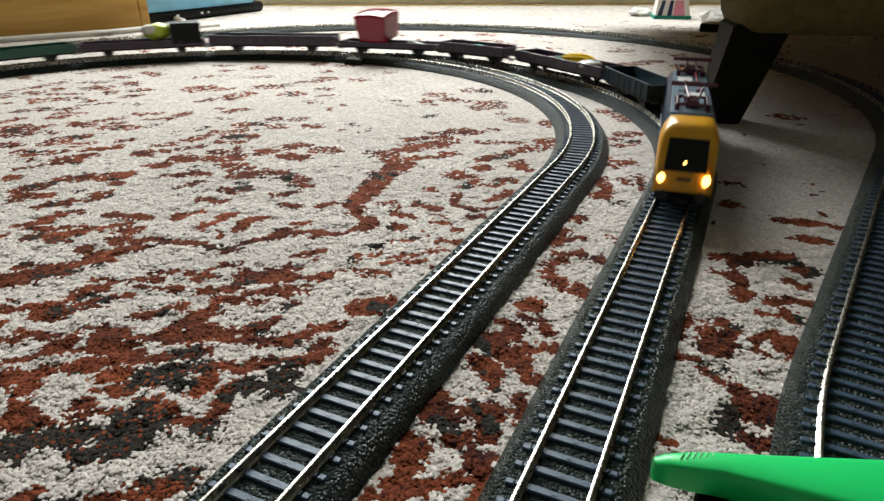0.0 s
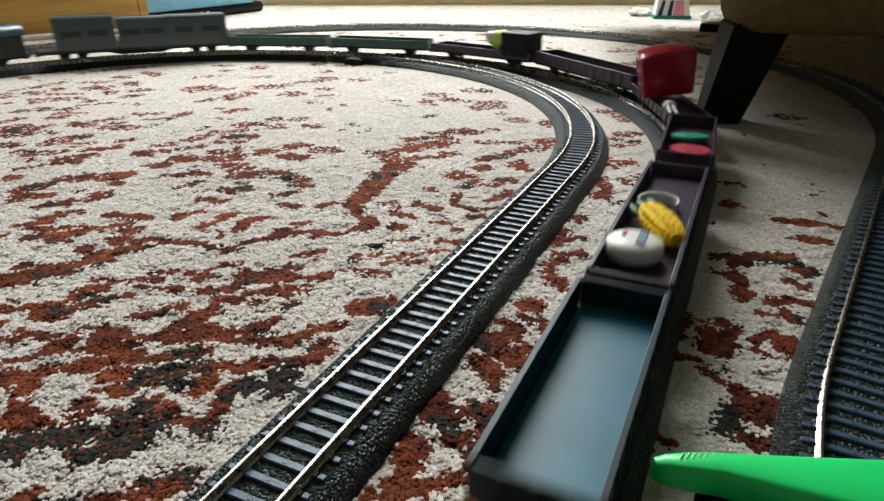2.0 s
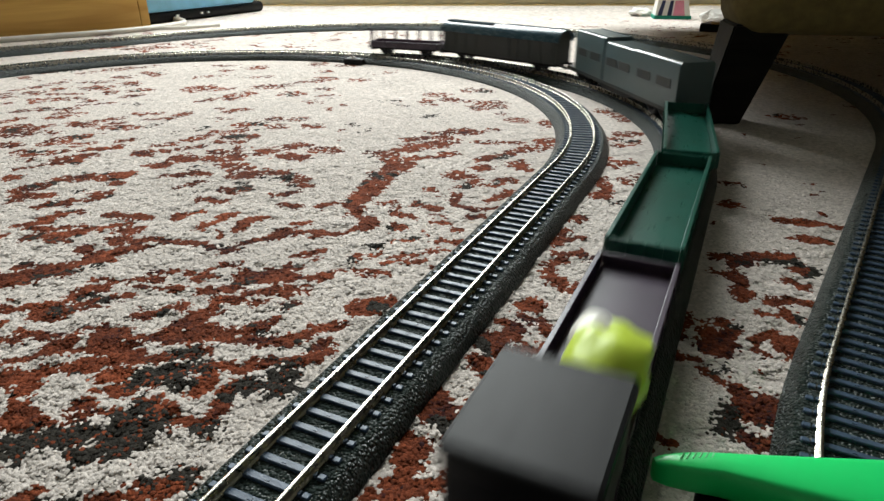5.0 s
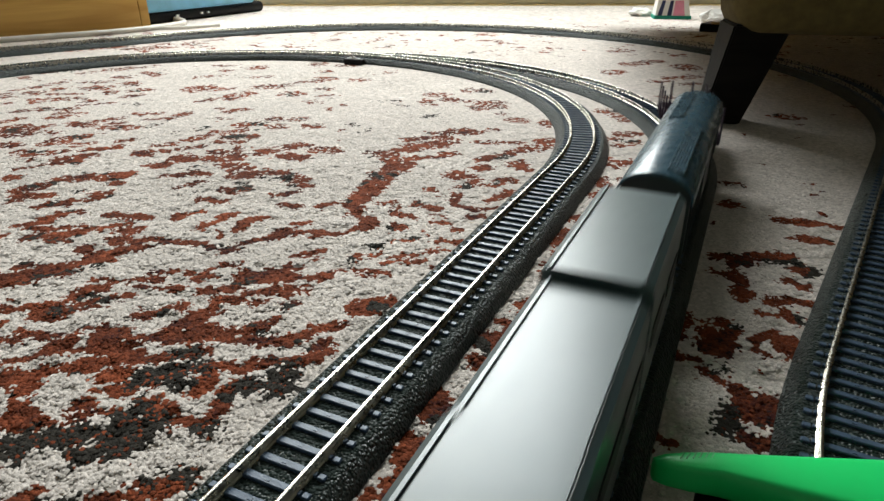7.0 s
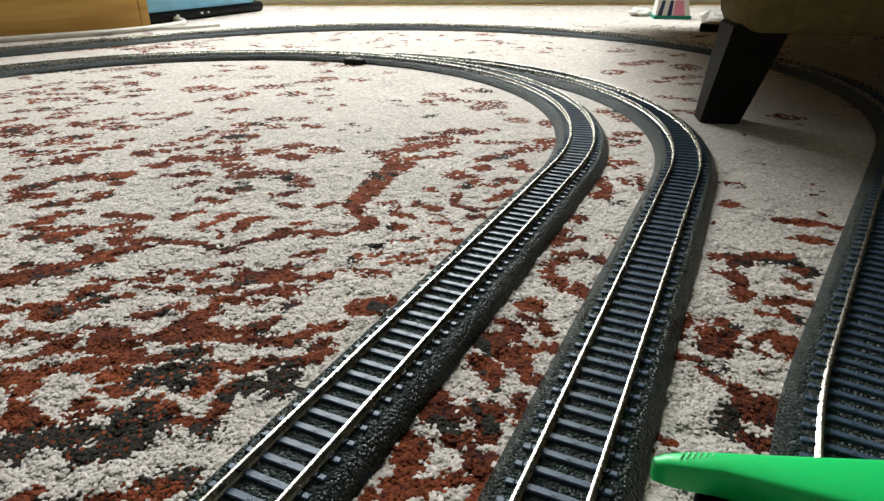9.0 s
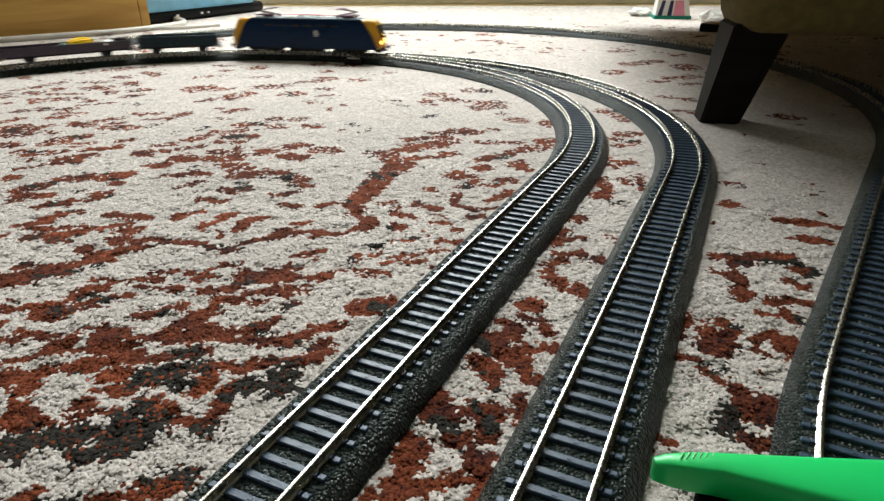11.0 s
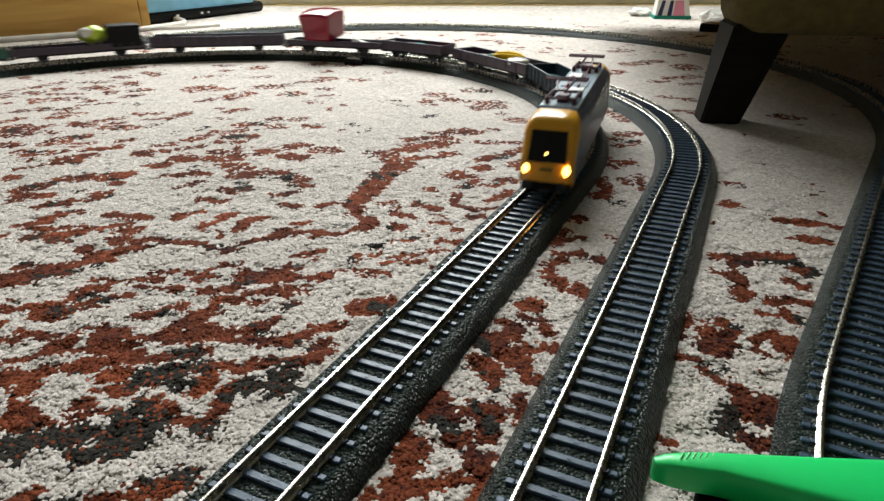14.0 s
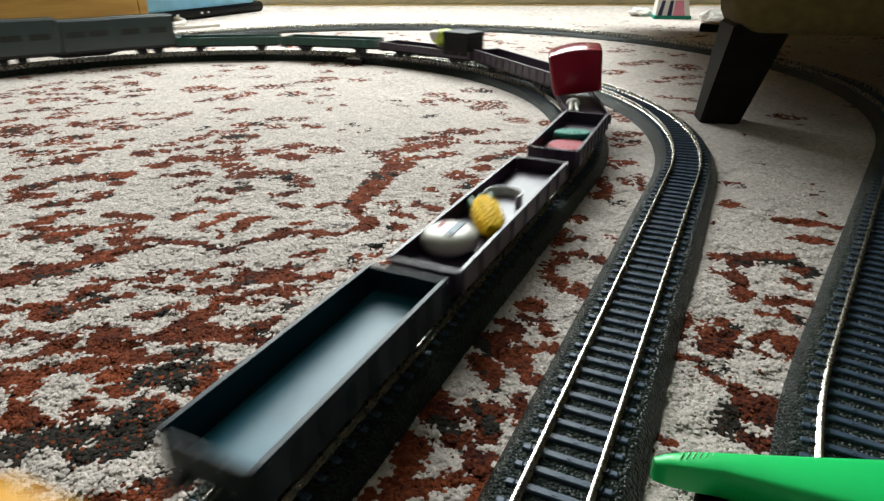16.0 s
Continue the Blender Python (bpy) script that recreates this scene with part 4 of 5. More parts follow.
def build_back_clutter():
    bag = tagged(new("paper_bag"), "white and rose paper bag with navy stripes on teal edge", "bag")
    bag.matrix_world = pose(0.497, 1.47, 0, 0, 0, -8)
    bm = bmesh.new()
    loft(bm, [[(-0.035, -0.02, 0.006), (0.038, -0.02, 0.006), (0.038, 0.025, 0.006), (-0.035, 0.025, 0.006)],
              [(-0.030, -0.014, 0.05), (0.028, -0.014, 0.05), (0.028, 0.02, 0.05), (-0.030, 0.02, 0.05)],
              [(-0.020, -0.004, 0.10), (0.014, -0.004, 0.10), (0.014, 0.008, 0.10), (-0.020, 0.008, 0.10)]])
    part("body", bm, WHITE, bag)
    part("base_edge", boxes((-0.037, 0.040, -0.022, 0.027, -0.001, 0.007), bevel=0.001), TEAL, bag, "teal edge")
    for x, lean, mat in ((-0.026, 0.016, INK), (-0.006, 0.008, INK), (0.008, 0.002, ROSE), (0.020, -0.008, ROSE)):
        bm = bmesh.new()
        w = 0.0045 if mat == INK else 0.006
        loft(bm, [[(x - w, -0.0215, 0.007), (x + w, -0.0215, 0.007), (x + w, -0.019, 0.007), (x - w, -0.019, 0.007)],
                  [(x + lean - w * 0.5, -0.0085, 0.075), (x + lean + w * 0.5, -0.0085, 0.075), (x + lean + w * 0.5, -0.006, 0.075), (x + lean - w * 0.5, -0.006, 0.075)]])
        part("stripe", bm, mat, bag)
    for x, y, s, mat, label, name in ((0.565, 1.38, 0.03, WHITE, "crumpled white paper lying on the carpet", "crumpled_paper"), (0.448, 1.52, 0.022, WHITE, "small crumpled white paper on the carpet", "crumpled_paper"),
                                      (0.735, 1.37, 0.022, TEAL, "small pale teal crumpled wrapper under the sofa", "wrapper")):
        bm = bmesh.new()
        ball(bm, (0, 0, s * 0.36), s, 1.3, 0.8, 0.42, 3)
        for v in bm.verts:
            v.co += Vector((noise.noise(v.co * 90), noise.noise(v.co * 90 + Vector((5, 0, 0))), noise.noise(v.co * 90 + Vector((0, 7, 0))))) * s * 0.28
            v.co.z = max(v.co.z, -0.0005)
        tagged(part(name, bm, mat), label, name.replace("_", " ")).location = (x, y, 0)
    blk = tagged(new("wooden_block"), "dark brown wooden block with orange top on the carpet", "block")
    blk.matrix_world = pose(0.500, 1.215, 0, 0, 0, -24)
    part("body", boxes((-0.030, 0.030, -0.011, 0.011, -0.001, 0.013), bevel=0.002), DARK_WOOD, blk)
    part("top", boxes((-0.012, 0.028, -0.010, 0.010, 0.0131, 0.016), bevel=0.001), PINE, blk, "orange varnished top")


def build_green_tool():
    """Bright green rounded plastic cover on a black foot, lying over the wide track."""
    thing = tagged(new("plastic_tool"), "bright green plastic tool with black underside on the track", "tool")
    bm = bmesh.new()
    secs = []
    for i in range(15):
        k = i / 14
        x = 0.0485 + 0.135 * k ** 1.5
        yf = 0.1122 + 0.0014 * min(1.0, k * 6) - 0.005 * k
        yn = 0.1096 - 0.0036 * min(1.0, k * 6) - 0.40 * max(0.0, x - 0.060)
        zt = 0.0293 + 0.0017 * min(1.0, (k * 5)) ** 0.5
        zb = 0.0238 - 0.0018 * min(1.0, k * 3)
        ym, hw = (yf + yn) / 2, (yf - yn) / 2
        ring = []
        for j in range(16):
            a = 2 * math.pi * j / 16
            c, s = math.cos(a), math.sin(a)
            ring.append((x, ym + hw * math.copysign(abs(c) ** 0.4, c), (zt + zb) / 2 + (zt - zb) / 2 * math.copysign(abs(s) ** 0.45, s)))
        secs.append(ring)
    loft(bm, secs)
    shade(part("cover", bm, FLUO, thing), 60)
    for i in range(6):
        x = 0.0538 + 0.0014 * i
        bm = bmesh.new()
        rod(bm, (x, 0.1098, 0.0308), (x + 0.0014, 0.1116, 0.0308), 0.00016, 6)
        part("grip_rib", bm, PALE_GREEN, thing, "pale grip rib")
    bm = bmesh.new()
    box(bm, 0.058, 0.180, 0.088, 0.1100, 0.0105, 0.0225, bevel=0.002)
    part("foot", bm, BLACK, thing, "black plastic foot")


def build_turnout_lever():
    x, y, h = inner_loop().at(STRAIGHT + ARC1 + 0.075)
    box_ = tagged(new("turnout_lever"), "black turnout lever box with bright lever beside the track", "lever")
    box_.matrix_world = pose(x, y, 0, 0, 0, math.degrees(h))
    part("housing", boxes((-0.012, 0.014, -0.030, -0.0195, 0.0, 0.0072), bevel=0.0008), BLACK, box_)
    part("slide", boxes((-0.008, 0.010, -0.028, -0.0255, 0.0074, 0.0084)), WHITE, box_, "pale slide")
    part("knob", boxes((-0.001, 0.002, -0.0285, -0.0250, 0.0086, 0.0105), bevel=0.0004), STEEL, box_)


# ---- the train ----
ROUTE = train_route()
S_B = STRAIGHT + ARC1 + STEP + ARC2
S_BACK = S_B + STRAIGHT + math.pi * R1 + STEP + STRAIGHT + ARC1 + ARC2
NOSE = 0.0045                           # the nose reaches this far past the headlights
TRAIN = []                              # thing, distance of its front behind the headlights, length, pose on its wagon


# time and distance of the headlights past the end of the outer bend, then past that of the inner one
LAP = S_BACK - S_B
RUN = [(0.0, 0.063), (2.0, 0.535), (4.0, 1.007), (6.3, 1.596), (8.7, 2.215), (11.3, LAP - 0.476), (12.0, LAP - 0.333), (13.0, LAP - 0.138),
       (13.8, LAP + 0.0155), (14.5, LAP + 0.1798), (15.0, LAP + 0.3005), (16.0, LAP + 0.5400)]


def travelled(t):
    """Smooth reading of the run's table."""
    n = len(RUN)
    i = max(k for k in range(n - 1) if RUN[k][0] <= t + 1e-9)
    (t0, f0), (t1, f1) = RUN[i], RUN[i + 1]
    slope = lambda k: (RUN[min(k + 1, n - 1)][1] - RUN[max(k - 1, 0)][1]) / (RUN[min(k + 1, n - 1)][0] - RUN[max(k - 1, 0)][0])
    d, u = t1 - t0, (t - t0) / (t1 - t0)
    return f0 * (2 * u ** 3 - 3 * u ** 2 + 1) + d * slope(i) * (u ** 3 - 2 * u ** 2 + u) + f1 * (3 * u ** 2 - 2 * u ** 3) + d * slope(i + 1) * (u ** 3 - u ** 2)


def rolling(thing, front, length, local=None):
    TRAIN.append((thing, front, length, local or Matrix.Identity(4)))
    return thing


def wheelset(x, parent, r=0.0053):
    ws = part("wheelset", rod(bmesh.new(), (x, -0.0105, r), (x, 0.0105, r), 0.0009, 8), STEEL, parent, "steel axle with two wheels")
    for s in (-1, 1):
        bm = bmesh.new()
        rod(bm, (x, s * 0.0072, r), (x, s * 0.0096, r), r, 20)
        rod(bm, (x, s * 0.0068, r), (x, s * 0.0074, r), r + 0.0007, 20)
        shade(part("wheel", bm, DARK_METAL, ws), 40)


def running_gear(parent, length, axles, half=0.0125, z=0.0085):
    """Frame beam, axle guards, wheels, buffers and couplers."""
    e = length / 2
    bm = boxes((-e + 0.003, e - 0.003, -0.0055, 0.0055, z - 0.002, z + 0.0018))
    for s in (-1, 1):
        box(bm, -e + 0.002, e - 0.002, s * half - 0.0006, s * half + 0.0006, z - 0.0012, z + 0.0022)
    part("underframe", bm, BLACK, parent)
    for x in axles:
        wheelset(x, parent)
        for s in (-1, 1):
            bm = bmesh.new()
            y = s * 0.0116
            loft(bm, [[(x - 0.007, y - 0.0006, z), (x + 0.007, y - 0.0006, z), (x + 0.007, y + 0.0006, z), (x - 0.007, y + 0.0006, z)],
                      [(x - 0.003, y - 0.0006, 0.0038), (x + 0.003, y - 0.0006, 0.0038), (x + 0.003, y + 0.0006, 0.0038), (x - 0.003, y + 0.0006, 0.0038)]])
            box(bm, x - 0.002, x + 0.002, y - 0.0012, y + 0.0012, 0.0042, 0.0066)
            part("axle_guard", bm, BLACK, parent)
    for s in (-1, 1):
        bm = bmesh.new()
        rod(bm, (s * (e - 0.002), 0, 0.0060), (s * (e + 0.0045), 0, 0.0060), 0.0011, 6)
        box(bm, s * (e + 0.003) - 0.0016, s * (e + 0.003) + 0.0016, -0.0035, 0.0035, 0.0045, 0.0068)
        part("coupler", bm, DARK_METAL, parent)
        for y in (-0.0095, 0.0095):
            bm = bmesh.new()
            rod(bm, (s * (e - 0.001), y, z + 0.0008), (s * (e + 0.0028), y, z + 0.0008), 0.0009, 8)
            rod(bm, (s * (e + 0.0028), y, z + 0.0008), (s * (e + 0.0036), y, z + 0.0008), 0.0023, 12)
            part("buffer", bm, DARK_METAL, parent)


def open_wagon(name, label, front, length, wall, mat, floor_mat=None, half=0.0145, ribs=8, axles=None):
    """Low open wagon: floor, thin side and end walls with ribs, running gear."""
    thing = tagged(new(name), label, "model wagon", "goods wagons of the model train")
    e, z0, z1 = length / 2, 0.0105, 0.0105 + wall
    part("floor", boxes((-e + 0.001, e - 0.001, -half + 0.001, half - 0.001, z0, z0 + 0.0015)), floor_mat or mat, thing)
    for s in (-1, 1):
        bm = boxes((-e, e, s * half - 0.0006, s * half + 0.0006, z0 - 0.001, z1), bevel=0.0002)
        for i in range(ribs + 1):
            x = -e + 0.0012 + (length - 0.0024) * i / ribs
            box(bm, x - 0.0006, x + 0.0006, s * (half + 0.0009) - 0.0004, s * (half + 0.0009) + 0.0004, z0 - 0.001, z1 - 0.0004)
        part("side_wall", bm, mat, thing)
        part("rim", boxes((-e, e, s * half - 0.0009, s * half + 0.0009, z1, z1 + 0.0006), bevel=0.0002), mat, thing)
        bm = boxes((s * e - 0.0006, s * e + 0.0006, -half + 0.0007, half - 0.0007, z0 - 0.001, z1), bevel=0.0002)
        for y in (-0.007, 0.0, 0.007):
            box(bm, s * (e + 0.0009) - 0.0004, s * (e + 0.0009) + 0.0004, y - 0.0006, y + 0.0006, z0 - 0.001, z1 - 0.0004)
        part("end_wall", bm, mat, thing)
    running_gear(thing, length, axles or (-length * 0.30, length * 0.30))
    return rolling(thing, front, length)


def ring_section(xf, half, top, shoulder, bottom=0.0062):
    """Body outline across the train; xf gives the place along it for a height."""
    pts = [(-half, bottom), (half, bottom), (half, 0.020), (half, shoulder), (half - 0.0016, shoulder + (top - shoulder) * 0.55), (half - 0.0045, top - 0.0004), (half * 0.4, top),
           (-half * 0.4, top), (-half + 0.0045, top - 0.0004), (-half + 0.0016, shoulder + (top - shoulder) * 0.55), (-half, shoulder), (-half, 0.020)]
    return [(xf(z), y, z) for y, z in pts]


def pantograph(parent, x, flip):
    """Half folded: base frame on insulators, lower and upper arms, wide collector."""
    bm = bmesh.new()
    z = 0.0470
    for y in (-0.0080, 0.0080):
        rod(bm, (x - 0.013, y, z), (x + 0.013, y, z), 0.0009, 6)
    for d in (-0.011, 0.011):
        rod(bm, (x + d, -0.0080, z), (x + d, 0.0080, z), 0.0009, 6)
    base = part("pantograph", bm, MAROON, parent, "half folded maroon pantograph")
    for y in (-0.0045, 0.0045):
        bm = bmesh.new()
        rod(bm, (x - 0.010 * flip, y, z + 0.0005), (x + 0.013 * flip, y * 0.5, z + 0.0042), 0.0008, 6)
        rod(bm, (x + 0.013 * flip, y * 0.5, z + 0.0042), (x - 0.008 * flip, y * 1.2, z + 0.0078), 0.0007, 6)
        part("arm", bm, MAROON, base)
    for d in (-0.0028, 0.0028):
        bm = bmesh.new()
        rod(bm, (x - 0.008 * flip + d, -0.0125, z + 0.0078), (x - 0.008 * flip + d, 0.0125, z + 0.0078), 0.0008, 6)
        part("collector", bm, MAROON, base)
    part("drive_box", boxes((x - 0.006, x + 0.006, -0.0035, 0.0035, 0.0436, 0.0478), bevel=0.0006), MAROON, base)
    for dx in (-0.011, 0.011):
        for y in (-0.0080, 0.0080):
            bm = bmesh.new()
            rod(bm, (x + dx, y, 0.0428), (x + dx, y, z), 0.0014, 8)
            part("insulator", bm, MAROON, base)


def build_locomotive():
    thing = tagged(new("locomotive"), "navy blue model electric locomotive with yellow cab fronts", "model locomotive")
    e, half, top, sh = 0.1045, 0.0150, 0.0432, 0.0345
    border = lambda z: 0.0772 + 0.0228 * (1 - max(0.0, (z - 0.0062) / (top - 0.0062)) ** 1.7)
    bm = bmesh.new()
    loft(bm, [ring_section(lambda z: -border(z) - 0.0002, half, top, sh), ring_section(lambda z: -0.04, half, top, sh), ring_section(lambda z: 0.04, half, top, sh),
              ring_section(lambda z: border(z) + 0.0002, half, top, sh)])
    shade(part("body", bm, BLUE, thing), 35)
    part("roof_panel", boxes((-0.0735, 0.0735, -0.0112, 0.0112, 0.0424, 0.0438), bevel=0.0005), ROOF_BLUE, thing, "pale blue grey roof panel")
    nose = lambda z: e - 0.0005 - max(0.0, z - 0.0185) * 0.40 - max(0.0, 0.010 - z) * 0.3
    for s in (1, -1):
        bm = bmesh.new()
        secs = [(border, half + 0.0001, top + 0.0001, sh), (lambda z: border(z) + (nose(z) - border(z)) * 0.45, half, top, sh), (lambda z: nose(z) - 0.0030, half - 0.0006, top - 0.0006, sh),
                (lambda z: nose(z) - 0.0008, half - 0.0012, top - 0.0016, sh - 0.001), (nose, half - 0.0024, top - 0.0034, sh - 0.002)]
        loft(bm, [[(s * x, y, z) for x, y, z in ring_section(f, h, tp, sd, 0.0085 if i else 0.0062)] for i, (f, h, tp, sd) in enumerate(secs)])
        cab = shade(part("cab", bm, YELLOW, thing, "yellow driver's cab"), 50)
        bm = bmesh.new()
        q = lambda z, y, o: (s * (nose(z) + o), y, z)
        loft(bm, [[q(0.0198, -0.0106, -0.001), q(0.0198, 0.0106, -0.001), q(0.0358, 0.0098, -0.001), q(0.0358, -0.0098, -0.001)],
                  [q(0.0198, -0.0106, 0.0005), q(0.0198, 0.0106, 0.0005), q(0.0358, 0.0098, 0.0005), q(0.0358, -0.0098, 0.0005)]])
        part("windscreen", bm, GLASS, cab, "black glossy windscreen")
        for y in (-0.0112, 0.0112):
            bm = bmesh.new()
            ball(bm, (s * (nose(0.0155) - 0.0012), y, 0.0155), 0.0026, 0.6, 0.85, 1.25, 2)
            shade(part("headlight", bm, LAMP_ON if s > 0 else GLASS, cab, "glowing warm headlight" if s > 0 else "unlit lamp"))
        if s > 0:
            bm = bmesh.new()
            ball(bm, (nose(0.0238) + 0.0002, -0.0005, 0.0238), 0.0011, 0.6, 0.7, 1.3, 2)
            part("cab_light", bm, LAMP_ON, cab, "small glowing cab lamp")
            part("number_bar", boxes((nose(0.0150) - 0.0006, nose(0.0150) + 0.0003, -0.0035, 0.0035, 0.0150, 0.0163)), TAN, cab, "small brown bar")
        bm = bmesh.new()
        box(bm, s * 0.0985 - 0.0045, s * 0.0985 + 0.0045, -0.0135, 0.0135, 0.0030, 0.0090, bevel=0.001)
        part("buffer_beam", bm, BLACK, thing)
        for y in (-0.0095, 0.0095):
            bm = bmesh.new()
            rod(bm, (s * 0.1020, y, 0.0075), (s * 0.1070, y, 0.0075), 0.0012, 8)
            rod(bm, (s * 0.1070, y, 0.0075), (s * 0.1080, y, 0.0075), 0.0028, 14)
            part("buffer", bm, DARK_METAL, thing)
        bm = bmesh.new()
        box(bm, s * 0.1050 - 0.003, s * 0.1050 + 0.003, -0.003, 0.003, 0.0040, 0.0058)
        part("coupler", bm, DARK_METAL, thing)
        # bogie with side frames and two axles
        bm = bmesh.new()
        for y in (-0.0128, 0.0128):
            box(bm, s * 0.060 - 0.022, s * 0.060 + 0.022, y - 0.0010, y + 0.0010, 0.0030, 0.0066, bevel=0.0005)
            for dx in (-0.0145, 0.0145):
                box(bm, s * 0.060 + dx - 0.003, s * 0.060 + dx + 0.003, y - 0.0016, y + 0.0016, 0.0032, 0.0072)
        box(bm, s * 0.060 - 0.019, s * 0.060 + 0.019, -0.0060, 0.0060, 0.0035, 0.0066)
        bogie = part("bogie", bm, BLACK, thing, "black bogie")
        for dx in (-0.0145, 0.0145):
            bm = bmesh.new()
            for y in (-0.0085, 0.0085):
                rod(bm, (s * 0.060 + dx, y - 0.0012, 0.0068), (s * 0.060 + dx, y + 0.0012, 0.0068), 0.0068, 20)
            part("wheel_pair", bm, DARK_METAL, bogie, "dark steel wheels")
        pantograph(thing, s * 0.056, s)
        # round white emblem of plain bars on each side, behind the cab
        for y in (-1, 1):
            bm = bmesh.new()
            ex = 0.016 if y < 0 else -0.064
            for k, w in enumerate((0.0022, 0.0034, 0.0034, 0.0022)):
                zc = 0.0216 + 0.0021 * k
                box(bm, ex - w, ex + w, y * half + (0.0002 if y > 0 else -0.0006), y * half + (0.0006 if y > 0 else -0.0002), zc, zc + 0.0012)
            if s > 0:
                part("emblem", bm, WHITE, thing, "round white emblem of bars")
            else:
                bm.free()
    # white strip stands in for the thin glints along this side
    part("side_glint", boxes((-0.016, 0.004, half + 0.0001, half + 0.0006, 0.0318, 0.0322)), WHITE, thing, "thin white strip for a glint on the side")
    for y in (-1, 1):
        bm = bmesh.new()
        for i in range(6):
            box(bm, -0.055 + i * 0.018, -0.043 + i * 0.018, y * (half + 0.0001) - 0.0002, y * (half + 0.0001) + 0.0002, 0.0335, 0.0360)
        part("side_grille", bm, GLASS, thing, "row of dark side grilles")
    part("battery_box", boxes((-0.024, 0.024, -0.0125, 0.0125, 0.0022, 0.0065), bevel=0.0008), BLACK, thing)
    part("roof_vent", boxes((-0.030, -0.014, -0.0080, 0.0010, 0.0436, 0.0456), bevel=0.0005), WHITE, thing, "pale roof vent")
    part("roof_vent", boxes((0.018, 0.032, -0.0020, 0.0080, 0.0436, 0.0450), bevel=0.0005), WHITE, thing, "pale roof vent")
    part("roof_hatch", boxes((-0.010, 0.014, -0.0085, 0.0085, 0.0436, 0.0446), bevel=0.0005), ROOF_BLUE, thing)
    for y, x0, x1 in ((0.0030, -0.040, 0.020), (-0.0040, -0.010, 0.044)):
        bm = bmesh.new()
        rod(bm, (x0, y, 0.0470), (x1, y + 0.0015, 0.0467), 0.00036, 6)
        for x in (x0, (x0 + x1) / 2, x1):
            part("insulator", rod(bmesh.new(), (x, y + 0.0007, 0.0432), (x, y + 0.0007, 0.0466), 0.0010, 8), MAROON, thing, "dark maroon insulator")
        part("roof_line", bm, RED_WIRE, thing, "thin red roof wire")
    return rolling(thing, -NOSE, 2 * e)


def bumpy(bm, amount, scale, seed):
    for v in bm.verts:
        v.co += v.co.normalized() * amount * noise.noise(v.co * scale + Vector((seed, 0, 0)))
    return bm


def load(name, label, category, front, length, local):
    """A thing that lies in a wagon and rides with it."""
    return rolling(tagged(new(name), label, category), front, length, local)


